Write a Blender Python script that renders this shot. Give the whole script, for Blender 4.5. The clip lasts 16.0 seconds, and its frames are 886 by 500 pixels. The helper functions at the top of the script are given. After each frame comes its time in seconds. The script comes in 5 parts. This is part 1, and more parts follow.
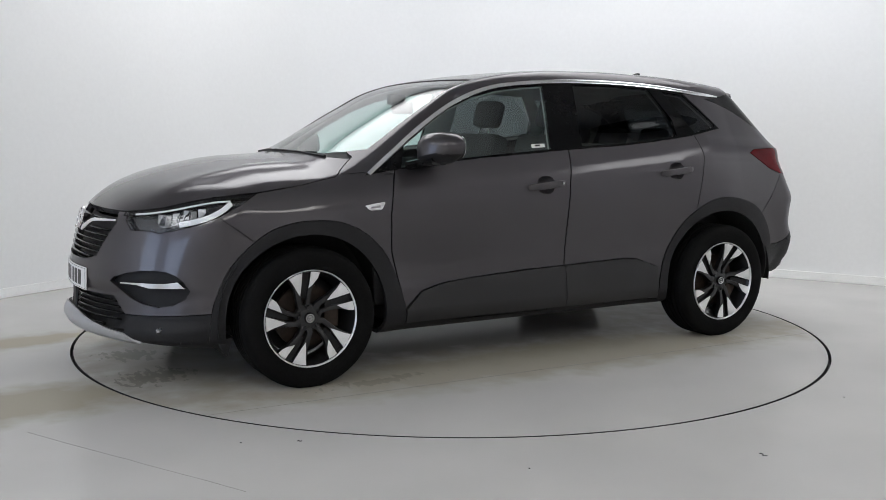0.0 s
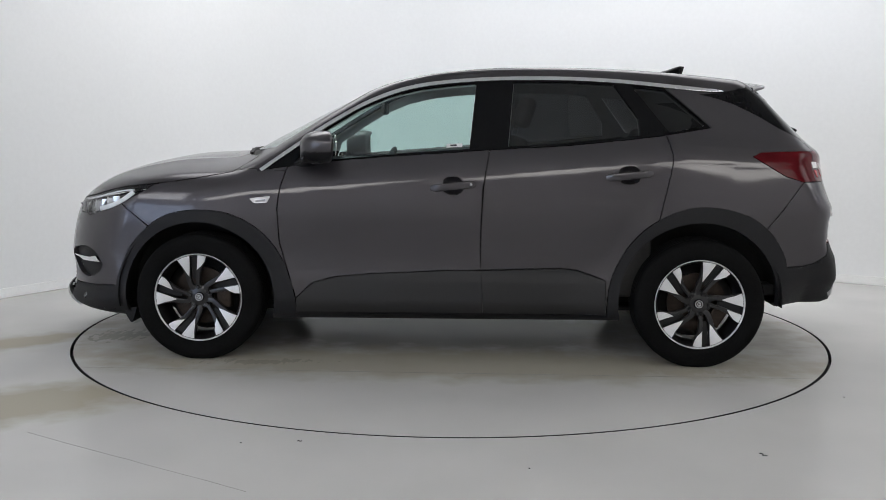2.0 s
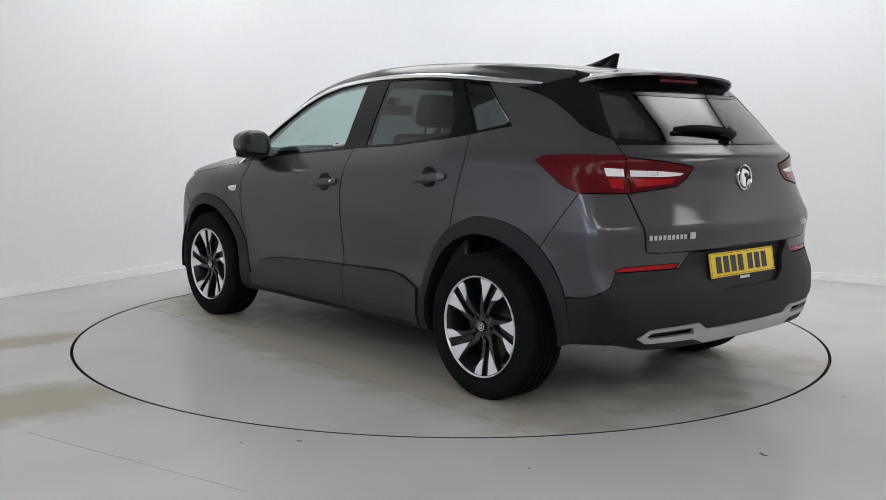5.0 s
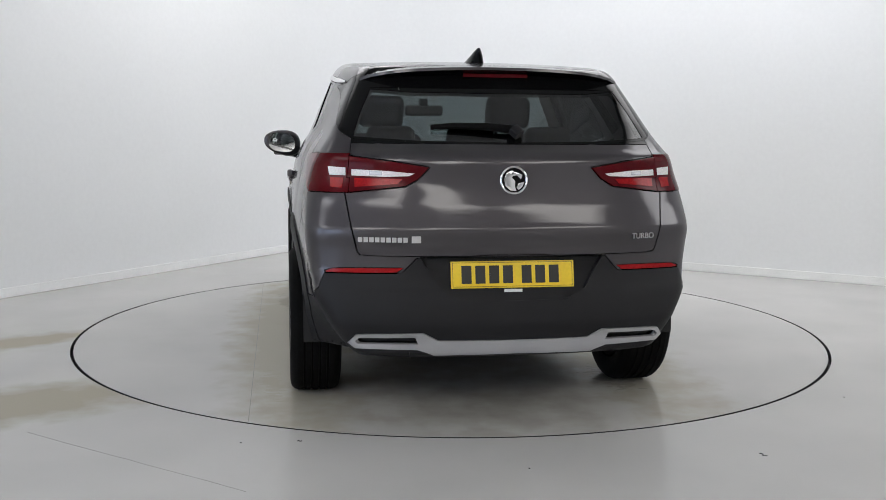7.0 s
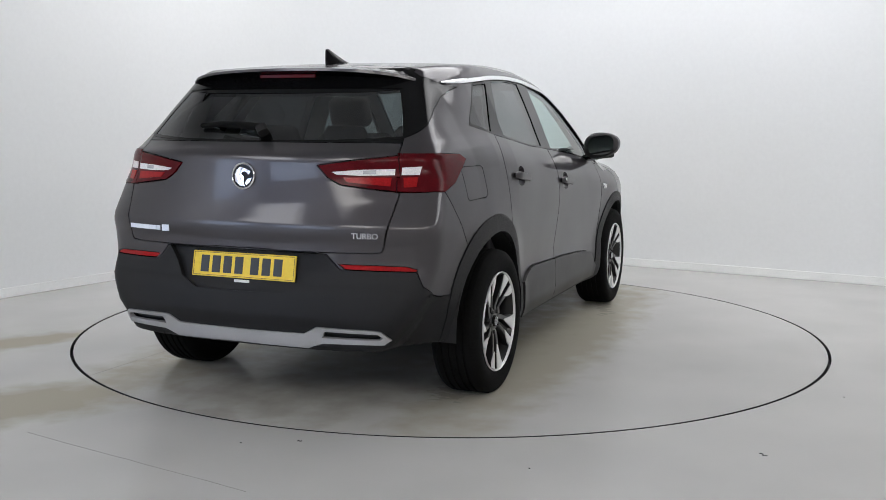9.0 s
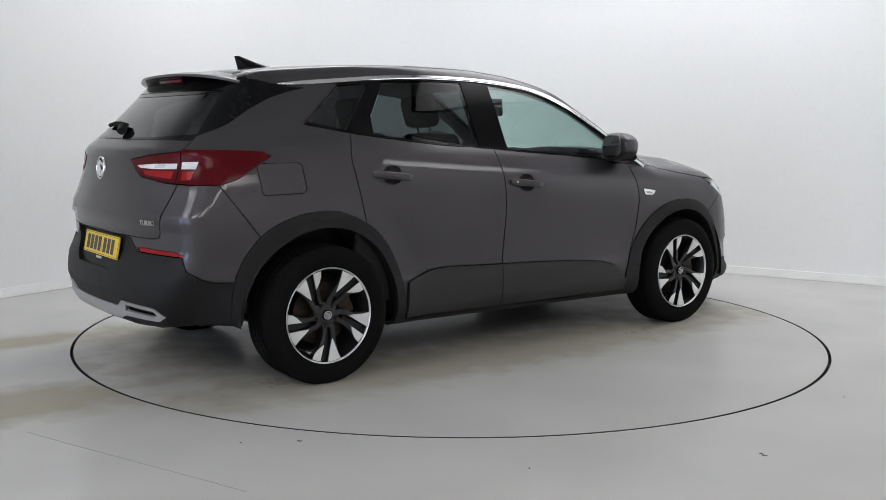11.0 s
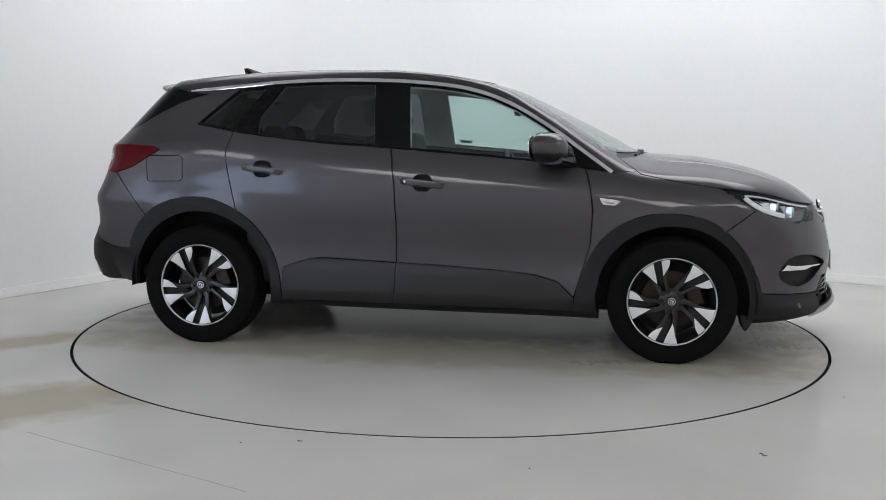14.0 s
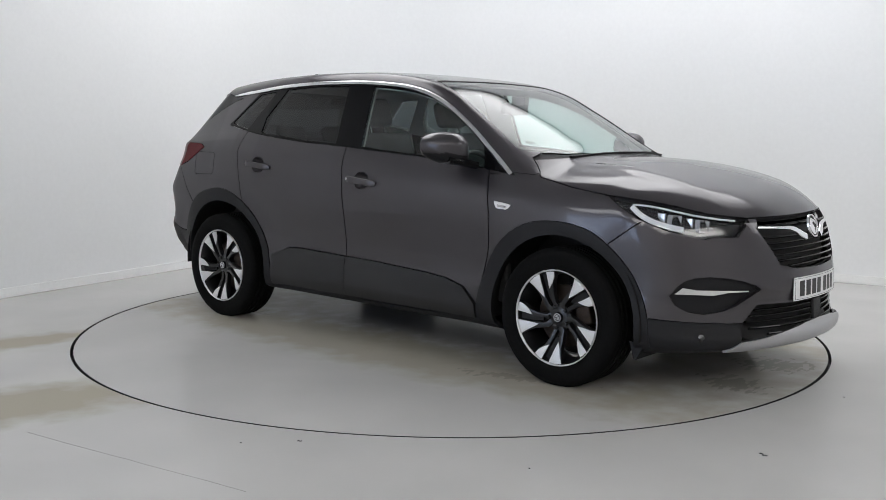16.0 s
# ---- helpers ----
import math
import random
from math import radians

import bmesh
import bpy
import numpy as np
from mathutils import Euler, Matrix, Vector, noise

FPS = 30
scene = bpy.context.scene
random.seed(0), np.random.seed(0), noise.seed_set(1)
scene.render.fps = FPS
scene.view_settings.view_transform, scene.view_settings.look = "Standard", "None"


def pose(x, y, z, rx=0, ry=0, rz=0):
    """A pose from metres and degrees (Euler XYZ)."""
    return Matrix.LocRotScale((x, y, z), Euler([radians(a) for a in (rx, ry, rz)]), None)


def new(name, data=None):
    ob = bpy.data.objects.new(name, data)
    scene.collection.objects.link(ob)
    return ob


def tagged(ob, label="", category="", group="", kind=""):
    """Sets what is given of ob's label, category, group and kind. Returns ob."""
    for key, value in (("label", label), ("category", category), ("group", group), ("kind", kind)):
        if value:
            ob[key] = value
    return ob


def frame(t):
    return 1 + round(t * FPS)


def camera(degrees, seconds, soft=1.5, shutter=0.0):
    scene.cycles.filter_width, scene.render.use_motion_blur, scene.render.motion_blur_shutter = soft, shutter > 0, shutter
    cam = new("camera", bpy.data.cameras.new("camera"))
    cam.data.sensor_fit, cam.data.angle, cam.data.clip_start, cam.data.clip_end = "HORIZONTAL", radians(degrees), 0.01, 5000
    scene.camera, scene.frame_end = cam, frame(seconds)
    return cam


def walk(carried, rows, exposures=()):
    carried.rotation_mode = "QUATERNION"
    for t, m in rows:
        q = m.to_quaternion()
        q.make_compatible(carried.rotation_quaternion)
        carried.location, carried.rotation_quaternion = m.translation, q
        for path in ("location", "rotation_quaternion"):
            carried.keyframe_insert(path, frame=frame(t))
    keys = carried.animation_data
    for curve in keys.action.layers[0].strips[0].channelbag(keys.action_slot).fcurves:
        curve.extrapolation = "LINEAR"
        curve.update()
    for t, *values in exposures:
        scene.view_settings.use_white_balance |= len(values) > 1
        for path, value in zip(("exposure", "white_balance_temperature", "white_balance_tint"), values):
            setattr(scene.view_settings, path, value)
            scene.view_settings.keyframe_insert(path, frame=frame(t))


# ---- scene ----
# ---- camera: stands still before the turntable ----
cam = camera(49.1, 16.0, soft=.62)
STAND = pose(0, -6.0985, 1.2483, 90 - 7.0835, 0, .4458) @ pose(0, 0, 0, 0, 0, .4404)
walk(cam, [(0, STAND), (16, STAND)])

# ---- world and light ----
world = bpy.data.worlds.new("world")
scene.world = world
world.use_nodes = True
world.node_tree.nodes["Background"].inputs[0].default_value = (.6, .7, .8, 1)
world.node_tree.nodes["Background"].inputs[1].default_value = .02
scene.view_settings.exposure = 0.0
LAMP = 2.9         # strength of the overhead light panels
OPENING = 2.6       # daylight in the doorway behind the camera


# ---- materials ----
def material(name, colour, rough=.5, metal=0.0, coat=0.0, coat_rough=.03, grain=0.0, grain_scale=60.0, bump=0.0, bump_scale=200.0, blotch=0.0, blotch_scale=3.0, spec=.5):
    m = bpy.data.materials.new(name)
    m.use_nodes = True
    n, l = m.node_tree.nodes, m.node_tree.links
    b = n["Principled BSDF"]
    b.inputs["Base Color"].default_value = (*colour, 1)
    b.inputs["Roughness"].default_value = rough
    b.inputs["Metallic"].default_value = metal
    b.inputs["Coat Weight"].default_value = coat
    b.inputs["Coat Roughness"].default_value = coat_rough
    b.inputs["Coat IOR"].default_value = 1.32
    b.inputs["Specular IOR Level"].default_value = spec
    co = n.new("ShaderNodeTexCoord")
    last = None
    for amount, scale, detail in ((grain, grain_scale, 3), (blotch, blotch_scale, 5)):
        if amount:
            t = n.new("ShaderNodeTexNoise")
            t.inputs["Scale"].default_value, t.inputs["Detail"].default_value = scale, detail
            l.new(co.outputs["Object"], t.inputs["Vector"])
            r = n.new("ShaderNodeMapRange")
            r.inputs["From Min"].default_value, r.inputs["From Max"].default_value = .3, .7
            r.inputs["To Min"].default_value, r.inputs["To Max"].default_value = 1 - amount, 1 + amount
            l.new(t.outputs["Fac"], r.inputs["Value"])
            x = n.new("ShaderNodeMix")
            x.data_type, x.blend_type = "RGBA", "MULTIPLY"
            x.inputs["Factor"].default_value = 1
            x.inputs["A"].default_value = (*colour, 1)
            if last:
                l.new(last, x.inputs["A"])
            l.new(r.outputs["Result"], x.inputs["B"])
            last = x.outputs["Result"]
            if amount == blotch:
                v = n.new("ShaderNodeMapRange")
                v.inputs["To Min"].default_value, v.inputs["To Max"].default_value = rough * .85, min(1, rough * 1.15)
                l.new(t.outputs["Fac"], v.inputs["Value"])
                l.new(v.outputs["Result"], b.inputs["Roughness"])
    if last:
        l.new(last, b.inputs["Base Color"])
    if bump:
        t = n.new("ShaderNodeTexNoise")
        t.inputs["Scale"].default_value, t.inputs["Detail"].default_value = bump_scale, 4
        l.new(co.outputs["Object"], t.inputs["Vector"])
        k = n.new("ShaderNodeBump")
        k.inputs["Strength"].default_value, k.inputs["Distance"].default_value = bump, .002
        l.new(t.outputs["Fac"], k.inputs["Height"])
        l.new(k.outputs["Normal"], b.inputs["Normal"])
    return m


def glass(name, tint, gloss=.05):
    m = bpy.data.materials.new(name)
    m.use_nodes = True
    n, l = m.node_tree.nodes, m.node_tree.links
    n.remove(n["Principled BSDF"])
    t, g, x = n.new("ShaderNodeBsdfTransparent"), n.new("ShaderNodeBsdfGlossy"), n.new("ShaderNodeMixShader")
    f, p, k = n.new("ShaderNodeLayerWeight"), n.new("ShaderNodeMath"), n.new("ShaderNodeMath")
    t.inputs["Color"].default_value = (*tint, 1)
    g.inputs["Roughness"].default_value = .02
    f.inputs["Blend"].default_value = .5
    p.operation, k.operation = "POWER", "MULTIPLY_ADD"
    p.inputs[1].default_value, k.inputs[1].default_value, k.inputs[2].default_value = 4.5, .90, gloss
    l.new(f.outputs["Facing"], p.inputs[0])
    l.new(p.outputs[0], k.inputs[0])
    l.new(k.outputs[0], x.inputs[0])
    l.new(t.outputs[0], x.inputs[1])
    l.new(g.outputs[0], x.inputs[2])
    l.new(x.outputs[0], n["Material Output"].inputs["Surface"])
    return m


def glow(name, colour, strength):
    m = bpy.data.materials.new(name)
    m.use_nodes = True
    b = m.node_tree.nodes["Principled BSDF"]
    b.inputs["Base Color"].default_value = (.8, .8, .8, 1)
    b.inputs["Emission Color"].default_value = (*colour, 1)
    b.inputs["Emission Strength"].default_value = strength
    return m


def soft_panel(name, colour, strength):
    """A lamp's diffuser, brightest in the middle and fading towards its edges."""
    m = glow(name, colour, strength)
    n, l = m.node_tree.nodes, m.node_tree.links
    co, split, level = n.new("ShaderNodeTexCoord"), n.new("ShaderNodeSeparateXYZ"), n.new("ShaderNodeMath")
    l.new(co.outputs["Generated"], split.inputs[0])
    level.operation = "MULTIPLY"
    for axis in (0, 1):
        near = n.new("ShaderNodeMath")
        near.operation = "PINGPONG"
        near.inputs[1].default_value = .5
        fade = n.new("ShaderNodeMapRange")
        fade.interpolation_type = "SMOOTHSTEP"
        fade.inputs["From Min"].default_value, fade.inputs["From Max"].default_value = 0, .20
        fade.inputs["To Min"].default_value, fade.inputs["To Max"].default_value = .12, 1
        l.new(split.outputs[axis], near.inputs[0])
        l.new(near.outputs[0], fade.inputs["Value"])
        l.new(fade.outputs["Result"], level.inputs[axis])
    gain = n.new("ShaderNodeMath")
    gain.operation = "MULTIPLY"
    gain.inputs[1].default_value = strength / .68
    l.new(level.outputs[0], gain.inputs[0])
    l.new(gain.outputs[0], n["Principled BSDF"].inputs["Emission Strength"])
    return m


PAINT = material("grey_metallic_paint", (.060, .056, .061), .42, .78, .85, .09, grain=.10, grain_scale=900, blotch=.05, blotch_scale=2.5, spec=.4)
PAINT.node_tree.nodes["Principled BSDF"].inputs["Specular Tint"].default_value = (.35, .34, .36, 1)
PAINT.node_tree.nodes["Principled BSDF"].inputs["Coat IOR"].default_value = 1.48
PLASTIC = material("black_grained_plastic", (.013, .013, .0142), .55, spec=.22, grain=.15, grain_scale=300, bump=.25, bump_scale=700, blotch=.12, blotch_scale=5)
MOULDING = material("satin_dark_plastic", (.015, .0147, .0155), .42, .15, grain=.12, grain_scale=300, blotch=.10, blotch_scale=4, spec=.5)
GLOSS_BLACK = material("gloss_black", (.005, .005, .0055), .10, grain=.1, blotch=.1, spec=.16)
# near-black: paints shade into openings and gaps; also liners and axles
DARK = material("shade_and_liner_black", (.004, .004, .0045), .7, grain=.2)
CHROME = material("bright_chrome", (.82, .82, .83), .12, 1.0, grain=.03, blotch=.04)
LETTER = material("satin_chrome_letters", (.62, .62, .63), .34, .9, grain=.05, blotch=.04)
SATIN = material("satin_silver_paint", (.36, .36, .37), .38, .3, grain=.06, grain_scale=400, blotch=.06)
RUBBER = material("tyre_rubber", (.0045, .0045, .0045), .8, spec=.09, grain=.25, grain_scale=90, bump=.3, bump_scale=300, blotch=.25, blotch_scale=7)
ALLOY_DARK = material("dark_alloy", (.012, .012, .013), .32, .3, coat=.6, grain=.12, blotch=.15, blotch_scale=8)
ALLOY_CUT = material("diamond_cut_alloy", (.72, .72, .72), .36, .35, grain=.05, grain_scale=300, blotch=.05)
BRAKE = material("worn_brake_steel", (.028, .019, .014), .5, .6, grain=.3, grain_scale=40, blotch=.4, blotch_scale=9)
GLASS = glass("clear_green_glass", (.72, .86, .83), .10)
PRIVACY = glass("privacy_glass", (.10, .11, .115), .06)
QUARTER = glass("dark_quarter_glass", (.09, .095, .10))
REAR_GLASS = glass("tinted_rear_glass", (.125, .137, .145), .09)
LENS = glass("clear_lens", (.93, .94, .95))
RED_LENS = material("red_lamp_lens", (.085, .004, .007), .16, spec=.12, grain=.12, grain_scale=150, blotch=.15, blotch_scale=12)
RED_BRIGHT = material("bright_red_lens", (.30, .008, .010), .15, spec=.2, grain=.2, grain_scale=120)
WHITE_LENS = material("white_lamp_lens", (.75, .72, .72), .15, coat=1.0, grain=.12, grain_scale=140)
LAMP_BACK = material("lamp_housing", (.035, .035, .038), .18, .6, coat=.5, grain=.2, grain_scale=40)
LAMP_SILVER = material("lamp_reflector", (.82, .83, .85), .14, .6, grain=.1)
DRL = material("white_light_guide", (.85, .86, .88), .25, grain=.05)
FABRIC = material("dark_seat_fabric", (.05, .049, .05), .9, grain=.3, grain_scale=250, bump=.4, bump_scale=400, blotch=.15)
TRIM_GREY = material("grey_headlining", (.46, .46, .45), .9, grain=.1, grain_scale=200, bump=.2)
DASH = material("dashboard_plastic", (.02, .02, .021), .6, grain=.2, bump=.2, blotch=.1)
PLATE_Y = material("yellow_plate", (.80, .56, .02), .35, grain=.05, grain_scale=80, blotch=.05)
PLATE_W = material("white_plate", (.72, .73, .73), .35, grain=.05, grain_scale=80, blotch=.05)
INK = material("black_characters", (.012, .012, .012), .4, grain=.1)
MIRROR = material("mirror_glass", (.85, .87, .88), .02, 1.0, grain=.01)
STICKER = material("white_sticker", (.7, .72, .70), .5, grain=.05)
WALL = material("white_painted_wall", (.80, .81, .815), .85, grain=.012, grain_scale=30, bump=.15, bump_scale=120, blotch=.015, blotch_scale=.7)
SKIRT = material("white_gloss_skirting", (.86, .865, .86), .45, grain=.02, blotch=.05, blotch_scale=2)
BACK_WALL = material("pale_grey_painted_wall", (.48, .48, .49), .9, grain=.05, blotch=.08, blotch_scale=.8)
CEILING = material("white_ceiling", (.60, .61, .61), .9, grain=.05, blotch=.05)
PANEL = soft_panel("light_panel_diffuser", (.985, .985, 1.0), LAMP)
REAR_PANEL = soft_panel("rear_panel_diffuser", (.985, .985, 1.0), LAMP * .78)
SMALL_PANEL = soft_panel("small_panel_diffuser", (1.0, .97, .93), LAMP * 1.35)
DAYLIGHT = glow("daylight_doorway", (.55, .70, 1.0), OPENING)


def floor_material(name, stains_and_shade, wet=()):
    """Pale resin floor with flecks, a slight sheen, tyre smears, damp patches and painted under-car shade given as (x,
    y, along, across, turn, strength).
    """
    m = material(name, (.485, .480, .468), .16, grain=.05, grain_scale=220, bump=.10, bump_scale=90, blotch=.06, blotch_scale=1.3, spec=0)
    n, l = m.node_tree.nodes, m.node_tree.links
    b = n["Principled BSDF"]
    colour = b.inputs["Base Color"].links[0].from_socket
    rough = b.inputs["Roughness"].links[0].from_socket
    co = n.new("ShaderNodeTexCoord")
    ripple = n.new("ShaderNodeTexNoise")
    ripple.inputs["Scale"].default_value, ripple.inputs["Detail"].default_value = 6, 4
    l.new(co.outputs["Object"], ripple.inputs["Vector"])
    drops = n.new("ShaderNodeTexNoise")
    drops.inputs["Scale"].default_value, drops.inputs["Detail"].default_value = 17, 5
    stretch = n.new("ShaderNodeMapping")
    stretch.inputs["Scale"].default_value = (1.7, .7, 1)
    l.new(co.outputs["Object"], stretch.inputs["Vector"])
    l.new(stretch.outputs[0], drops.inputs["Vector"])
    for x, y, along, across, turn, strength, tint, gloss in stains_and_shade:
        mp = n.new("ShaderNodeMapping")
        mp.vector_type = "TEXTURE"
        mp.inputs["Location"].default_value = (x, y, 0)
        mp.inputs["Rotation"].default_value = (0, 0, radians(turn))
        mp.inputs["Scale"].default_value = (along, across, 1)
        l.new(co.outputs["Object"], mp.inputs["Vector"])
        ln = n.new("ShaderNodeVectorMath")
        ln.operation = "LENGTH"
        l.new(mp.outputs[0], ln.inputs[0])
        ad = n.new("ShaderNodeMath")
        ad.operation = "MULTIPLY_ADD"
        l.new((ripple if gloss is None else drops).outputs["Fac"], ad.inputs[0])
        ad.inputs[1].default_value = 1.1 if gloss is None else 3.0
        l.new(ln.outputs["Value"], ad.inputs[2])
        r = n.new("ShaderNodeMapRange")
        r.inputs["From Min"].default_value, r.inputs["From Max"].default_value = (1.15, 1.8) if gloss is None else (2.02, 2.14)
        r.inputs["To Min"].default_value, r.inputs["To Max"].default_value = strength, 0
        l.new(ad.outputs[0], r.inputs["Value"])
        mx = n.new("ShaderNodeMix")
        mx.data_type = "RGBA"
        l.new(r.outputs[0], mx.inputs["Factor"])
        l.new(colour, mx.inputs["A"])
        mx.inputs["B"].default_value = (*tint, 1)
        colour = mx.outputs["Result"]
        if gloss is not None:
            mr = n.new("ShaderNodeMix")
            l.new(r.outputs[0], mr.inputs[0])
            l.new(rough, mr.inputs[2])
            mr.inputs[3].default_value = gloss
            rough = mr.outputs[0]
    l.new(colour, b.inputs["Base Color"])
    # the clear coat: a gloss that grows towards a flat angle, but less than on a polished surface
    g, x = n.new("ShaderNodeBsdfGlossy"), n.new("ShaderNodeMixShader")
    f, p, k = n.new("ShaderNodeLayerWeight"), n.new("ShaderNodeMath"), n.new("ShaderNodeMath")
    f.inputs["Blend"].default_value = .5
    p.operation, k.operation = "POWER", "MULTIPLY_ADD"
    p.inputs[1].default_value, k.inputs[1].default_value, k.inputs[2].default_value = 2.0, .12, .03
    g.inputs["Color"].default_value = (1, 1, 1, 1)
    l.new(rough, g.inputs["Roughness"])
    l.new(f.outputs["Facing"], p.inputs[0])
    l.new(p.outputs[0], k.inputs[0])
    l.new(k.outputs[0], x.inputs[0])
    l.new(b.outputs[0], x.inputs[1])
    l.new(g.outputs[0], x.inputs[2])
    l.new(b.inputs["Normal"].links[0].from_socket, g.inputs["Normal"])
    l.new(x.outputs[0], n["Material Output"].inputs["Surface"])
    return m


BEIGE, DAMP = (.36, .335, .27), (.17, .165, .15)
FLOOR = floor_material("pale_resin_floor", [(-2.05, -1.93, 1.0, .32, 36, 1.0, BEIGE, None), (-2.65, -.70, .9, .17, 40, 1.0, BEIGE, None), (-3.4, -1.2, 1.2, .5, 38, .25, BEIGE, None)])
# wet film, darkened further to paint in the shade under the car
WET_FILM_SHADE = (.165, .160, .148)
DISC = floor_material("turntable_resin", [(.05, .12, 2.0, .72, 0, .7, WET_FILM_SHADE, None), (1.75, .12, .5, .8, 0, .45, WET_FILM_SHADE, None), (-.1, 1.0, 2.4, .34, 0, .85, BEIGE, None), (0, -.75, 2.4, .34, 0, .8, BEIGE, None), (1.75, .1, .7, .9, 0, .4, BEIGE, None), (-1.6, .1, .8, .9, 0, .38, BEIGE, None),
                                          (1.96, .42, .28, .20, 20, .55, DAMP, .05), (1.95, -.1, .22, .18, -30, .5, DAMP, .05), (1.0, 1.02, .40, .08, 5, .35, DAMP, .06),
                                          (1.1, -.75, .40, .08, 15, .35, DAMP, .06), (-1.4, -.6, .30, .15, 0, .35, DAMP, .06), (-1.3, 1.1, .35, .07, 4, .5, BEIGE, .12)])


# ---- mesh helpers ----
def part(name, bm, mat, parent, label="", smooth=True):
    me = bpy.data.meshes.new(name)
    bm.normal_update()
    bm.to_mesh(me)
    bm.free()
    me.materials.append(mat)
    if smooth:
        me.polygons.foreach_set("use_smooth", [True] * len(me.polygons))
        me.set_sharp_from_angle(angle=radians(38))
    ob = new(name, me)
    if parent:
        ob.parent = parent
    if label:
        tagged(ob, label)
    return ob


def empty(name, label, category, kind="", at=(0, 0, 0)):
    ob = new(name)
    ob.location = at
    return tagged(ob, label, category, kind=kind)


def box(bm, lo, hi, bevel=0.0, m=None):
    r = bmesh.ops.create_cube(bm, size=1)
    v = r["verts"]
    for p in v:
        p.co = Vector([lo[i] + (p.co[i] + .5) * (hi[i] - lo[i]) for i in range(3)])
    if bevel:
        e = list({e for p in v for e in p.link_edges})
        r = bmesh.ops.bevel(bm, geom=e, offset=bevel, segments=3, affect="EDGES", profile=.6)
        v = list({p for f in r["faces"] for p in f.verts} | {p for p in v if p.is_valid})
    if m is not None:
        bmesh.ops.transform(bm, matrix=m, verts=v)
    return bm


def lathe(bm, profile, steps=64, axis="y", centre=(0, 0, 0), closed=False):
    """Turn a profile of (radius, along) about an axis."""
    rings = []
    for i in range(steps):
        a = 2 * math.pi * i / steps
        ring = []
        for r, h in profile:
            p = (r * math.cos(a), h, r * math.sin(a)) if axis == "y" else (h, r * math.cos(a), r * math.sin(a)) if axis == "x" else (r * math.cos(a), r * math.sin(a), h)
            ring.append(bm.verts.new(Vector(p) + Vector(centre)))
        rings.append(ring)
    n = len(profile)
    for i in range(steps):
        a, b = rings[i], rings[(i + 1) % steps]
        for j in range(n if closed else n - 1):
            k = (j + 1) % n
            bm.faces.new((a[j], a[k], b[k], b[j]))
    bmesh.ops.recalc_face_normals(bm, faces=bm.faces)
    return bm


def sweep(bm, path, wide, thick, out=None, round_ends=True):
    """A bar with a rounded flat profile along a path; out(p) gives the way of its thickness."""
    path = [Vector(p) for p in path]
    rings = []
    for i, p in enumerate(path):
        t = (path[min(i + 1, len(path) - 1)] - path[max(i - 1, 0)]).normalized()
        o = Vector(out(p)) if out else Vector((0, 0, 1))
        s = t.cross(o).normalized()
        o = s.cross(t).normalized()
        w = wide(i / (len(path) - 1)) if callable(wide) else wide
        ring = []
        for k in range(10):
            a = 2 * math.pi * k / 10
            c, d = math.cos(a), math.sin(a)
            ring.append(bm.verts.new(p + s * (w / 2 * math.copysign(abs(c) ** .6, c)) + o * (thick / 2 * math.copysign(abs(d) ** .6, d))))
        rings.append(ring)
    for a, b in zip(rings, rings[1:]):
        for k in range(10):
            bm.faces.new((a[k], a[(k + 1) % 10], b[(k + 1) % 10], b[k]))
    bm.faces.new(rings[0][::-1])
    bm.faces.new(rings[-1])
    bmesh.ops.recalc_face_normals(bm, faces=bm.faces)
    return bm


def slab(bm, outline, lo, hi, to=lambda u, v, h: (u, h, v), bevel=0.0):
    """A flat outline given thickness from lo to hi; to() sets its plane."""
    a = [bm.verts.new(to(u, v, lo)) for u, v in outline]
    b = [bm.verts.new(to(u, v, hi)) for u, v in outline]
    n = len(outline)
    f = [bm.faces.new(a), bm.faces.new(b)]
    for i in range(n):
        f.append(bm.faces.new((a[i], a[(i + 1) % n], b[(i + 1) % n], b[i])))
    bmesh.ops.recalc_face_normals(bm, faces=f)
    if bevel:
        bmesh.ops.bevel(bm, geom=list(f[1].edges), offset=bevel, segments=2, affect="EDGES", profile=.6)
    return bm


# ---- the studio ----
CORNER, ALONG_LEFT, ALONG_RIGHT = Vector((-1.19, 4.51, 0)), Vector((-.4945, -.8692, 0)), Vector((.8692, -.4945, 0))
HEIGHT, LONG_LEFT, LONG_RIGHT = 4.3, 15.0, 13.0
RING = 2.262


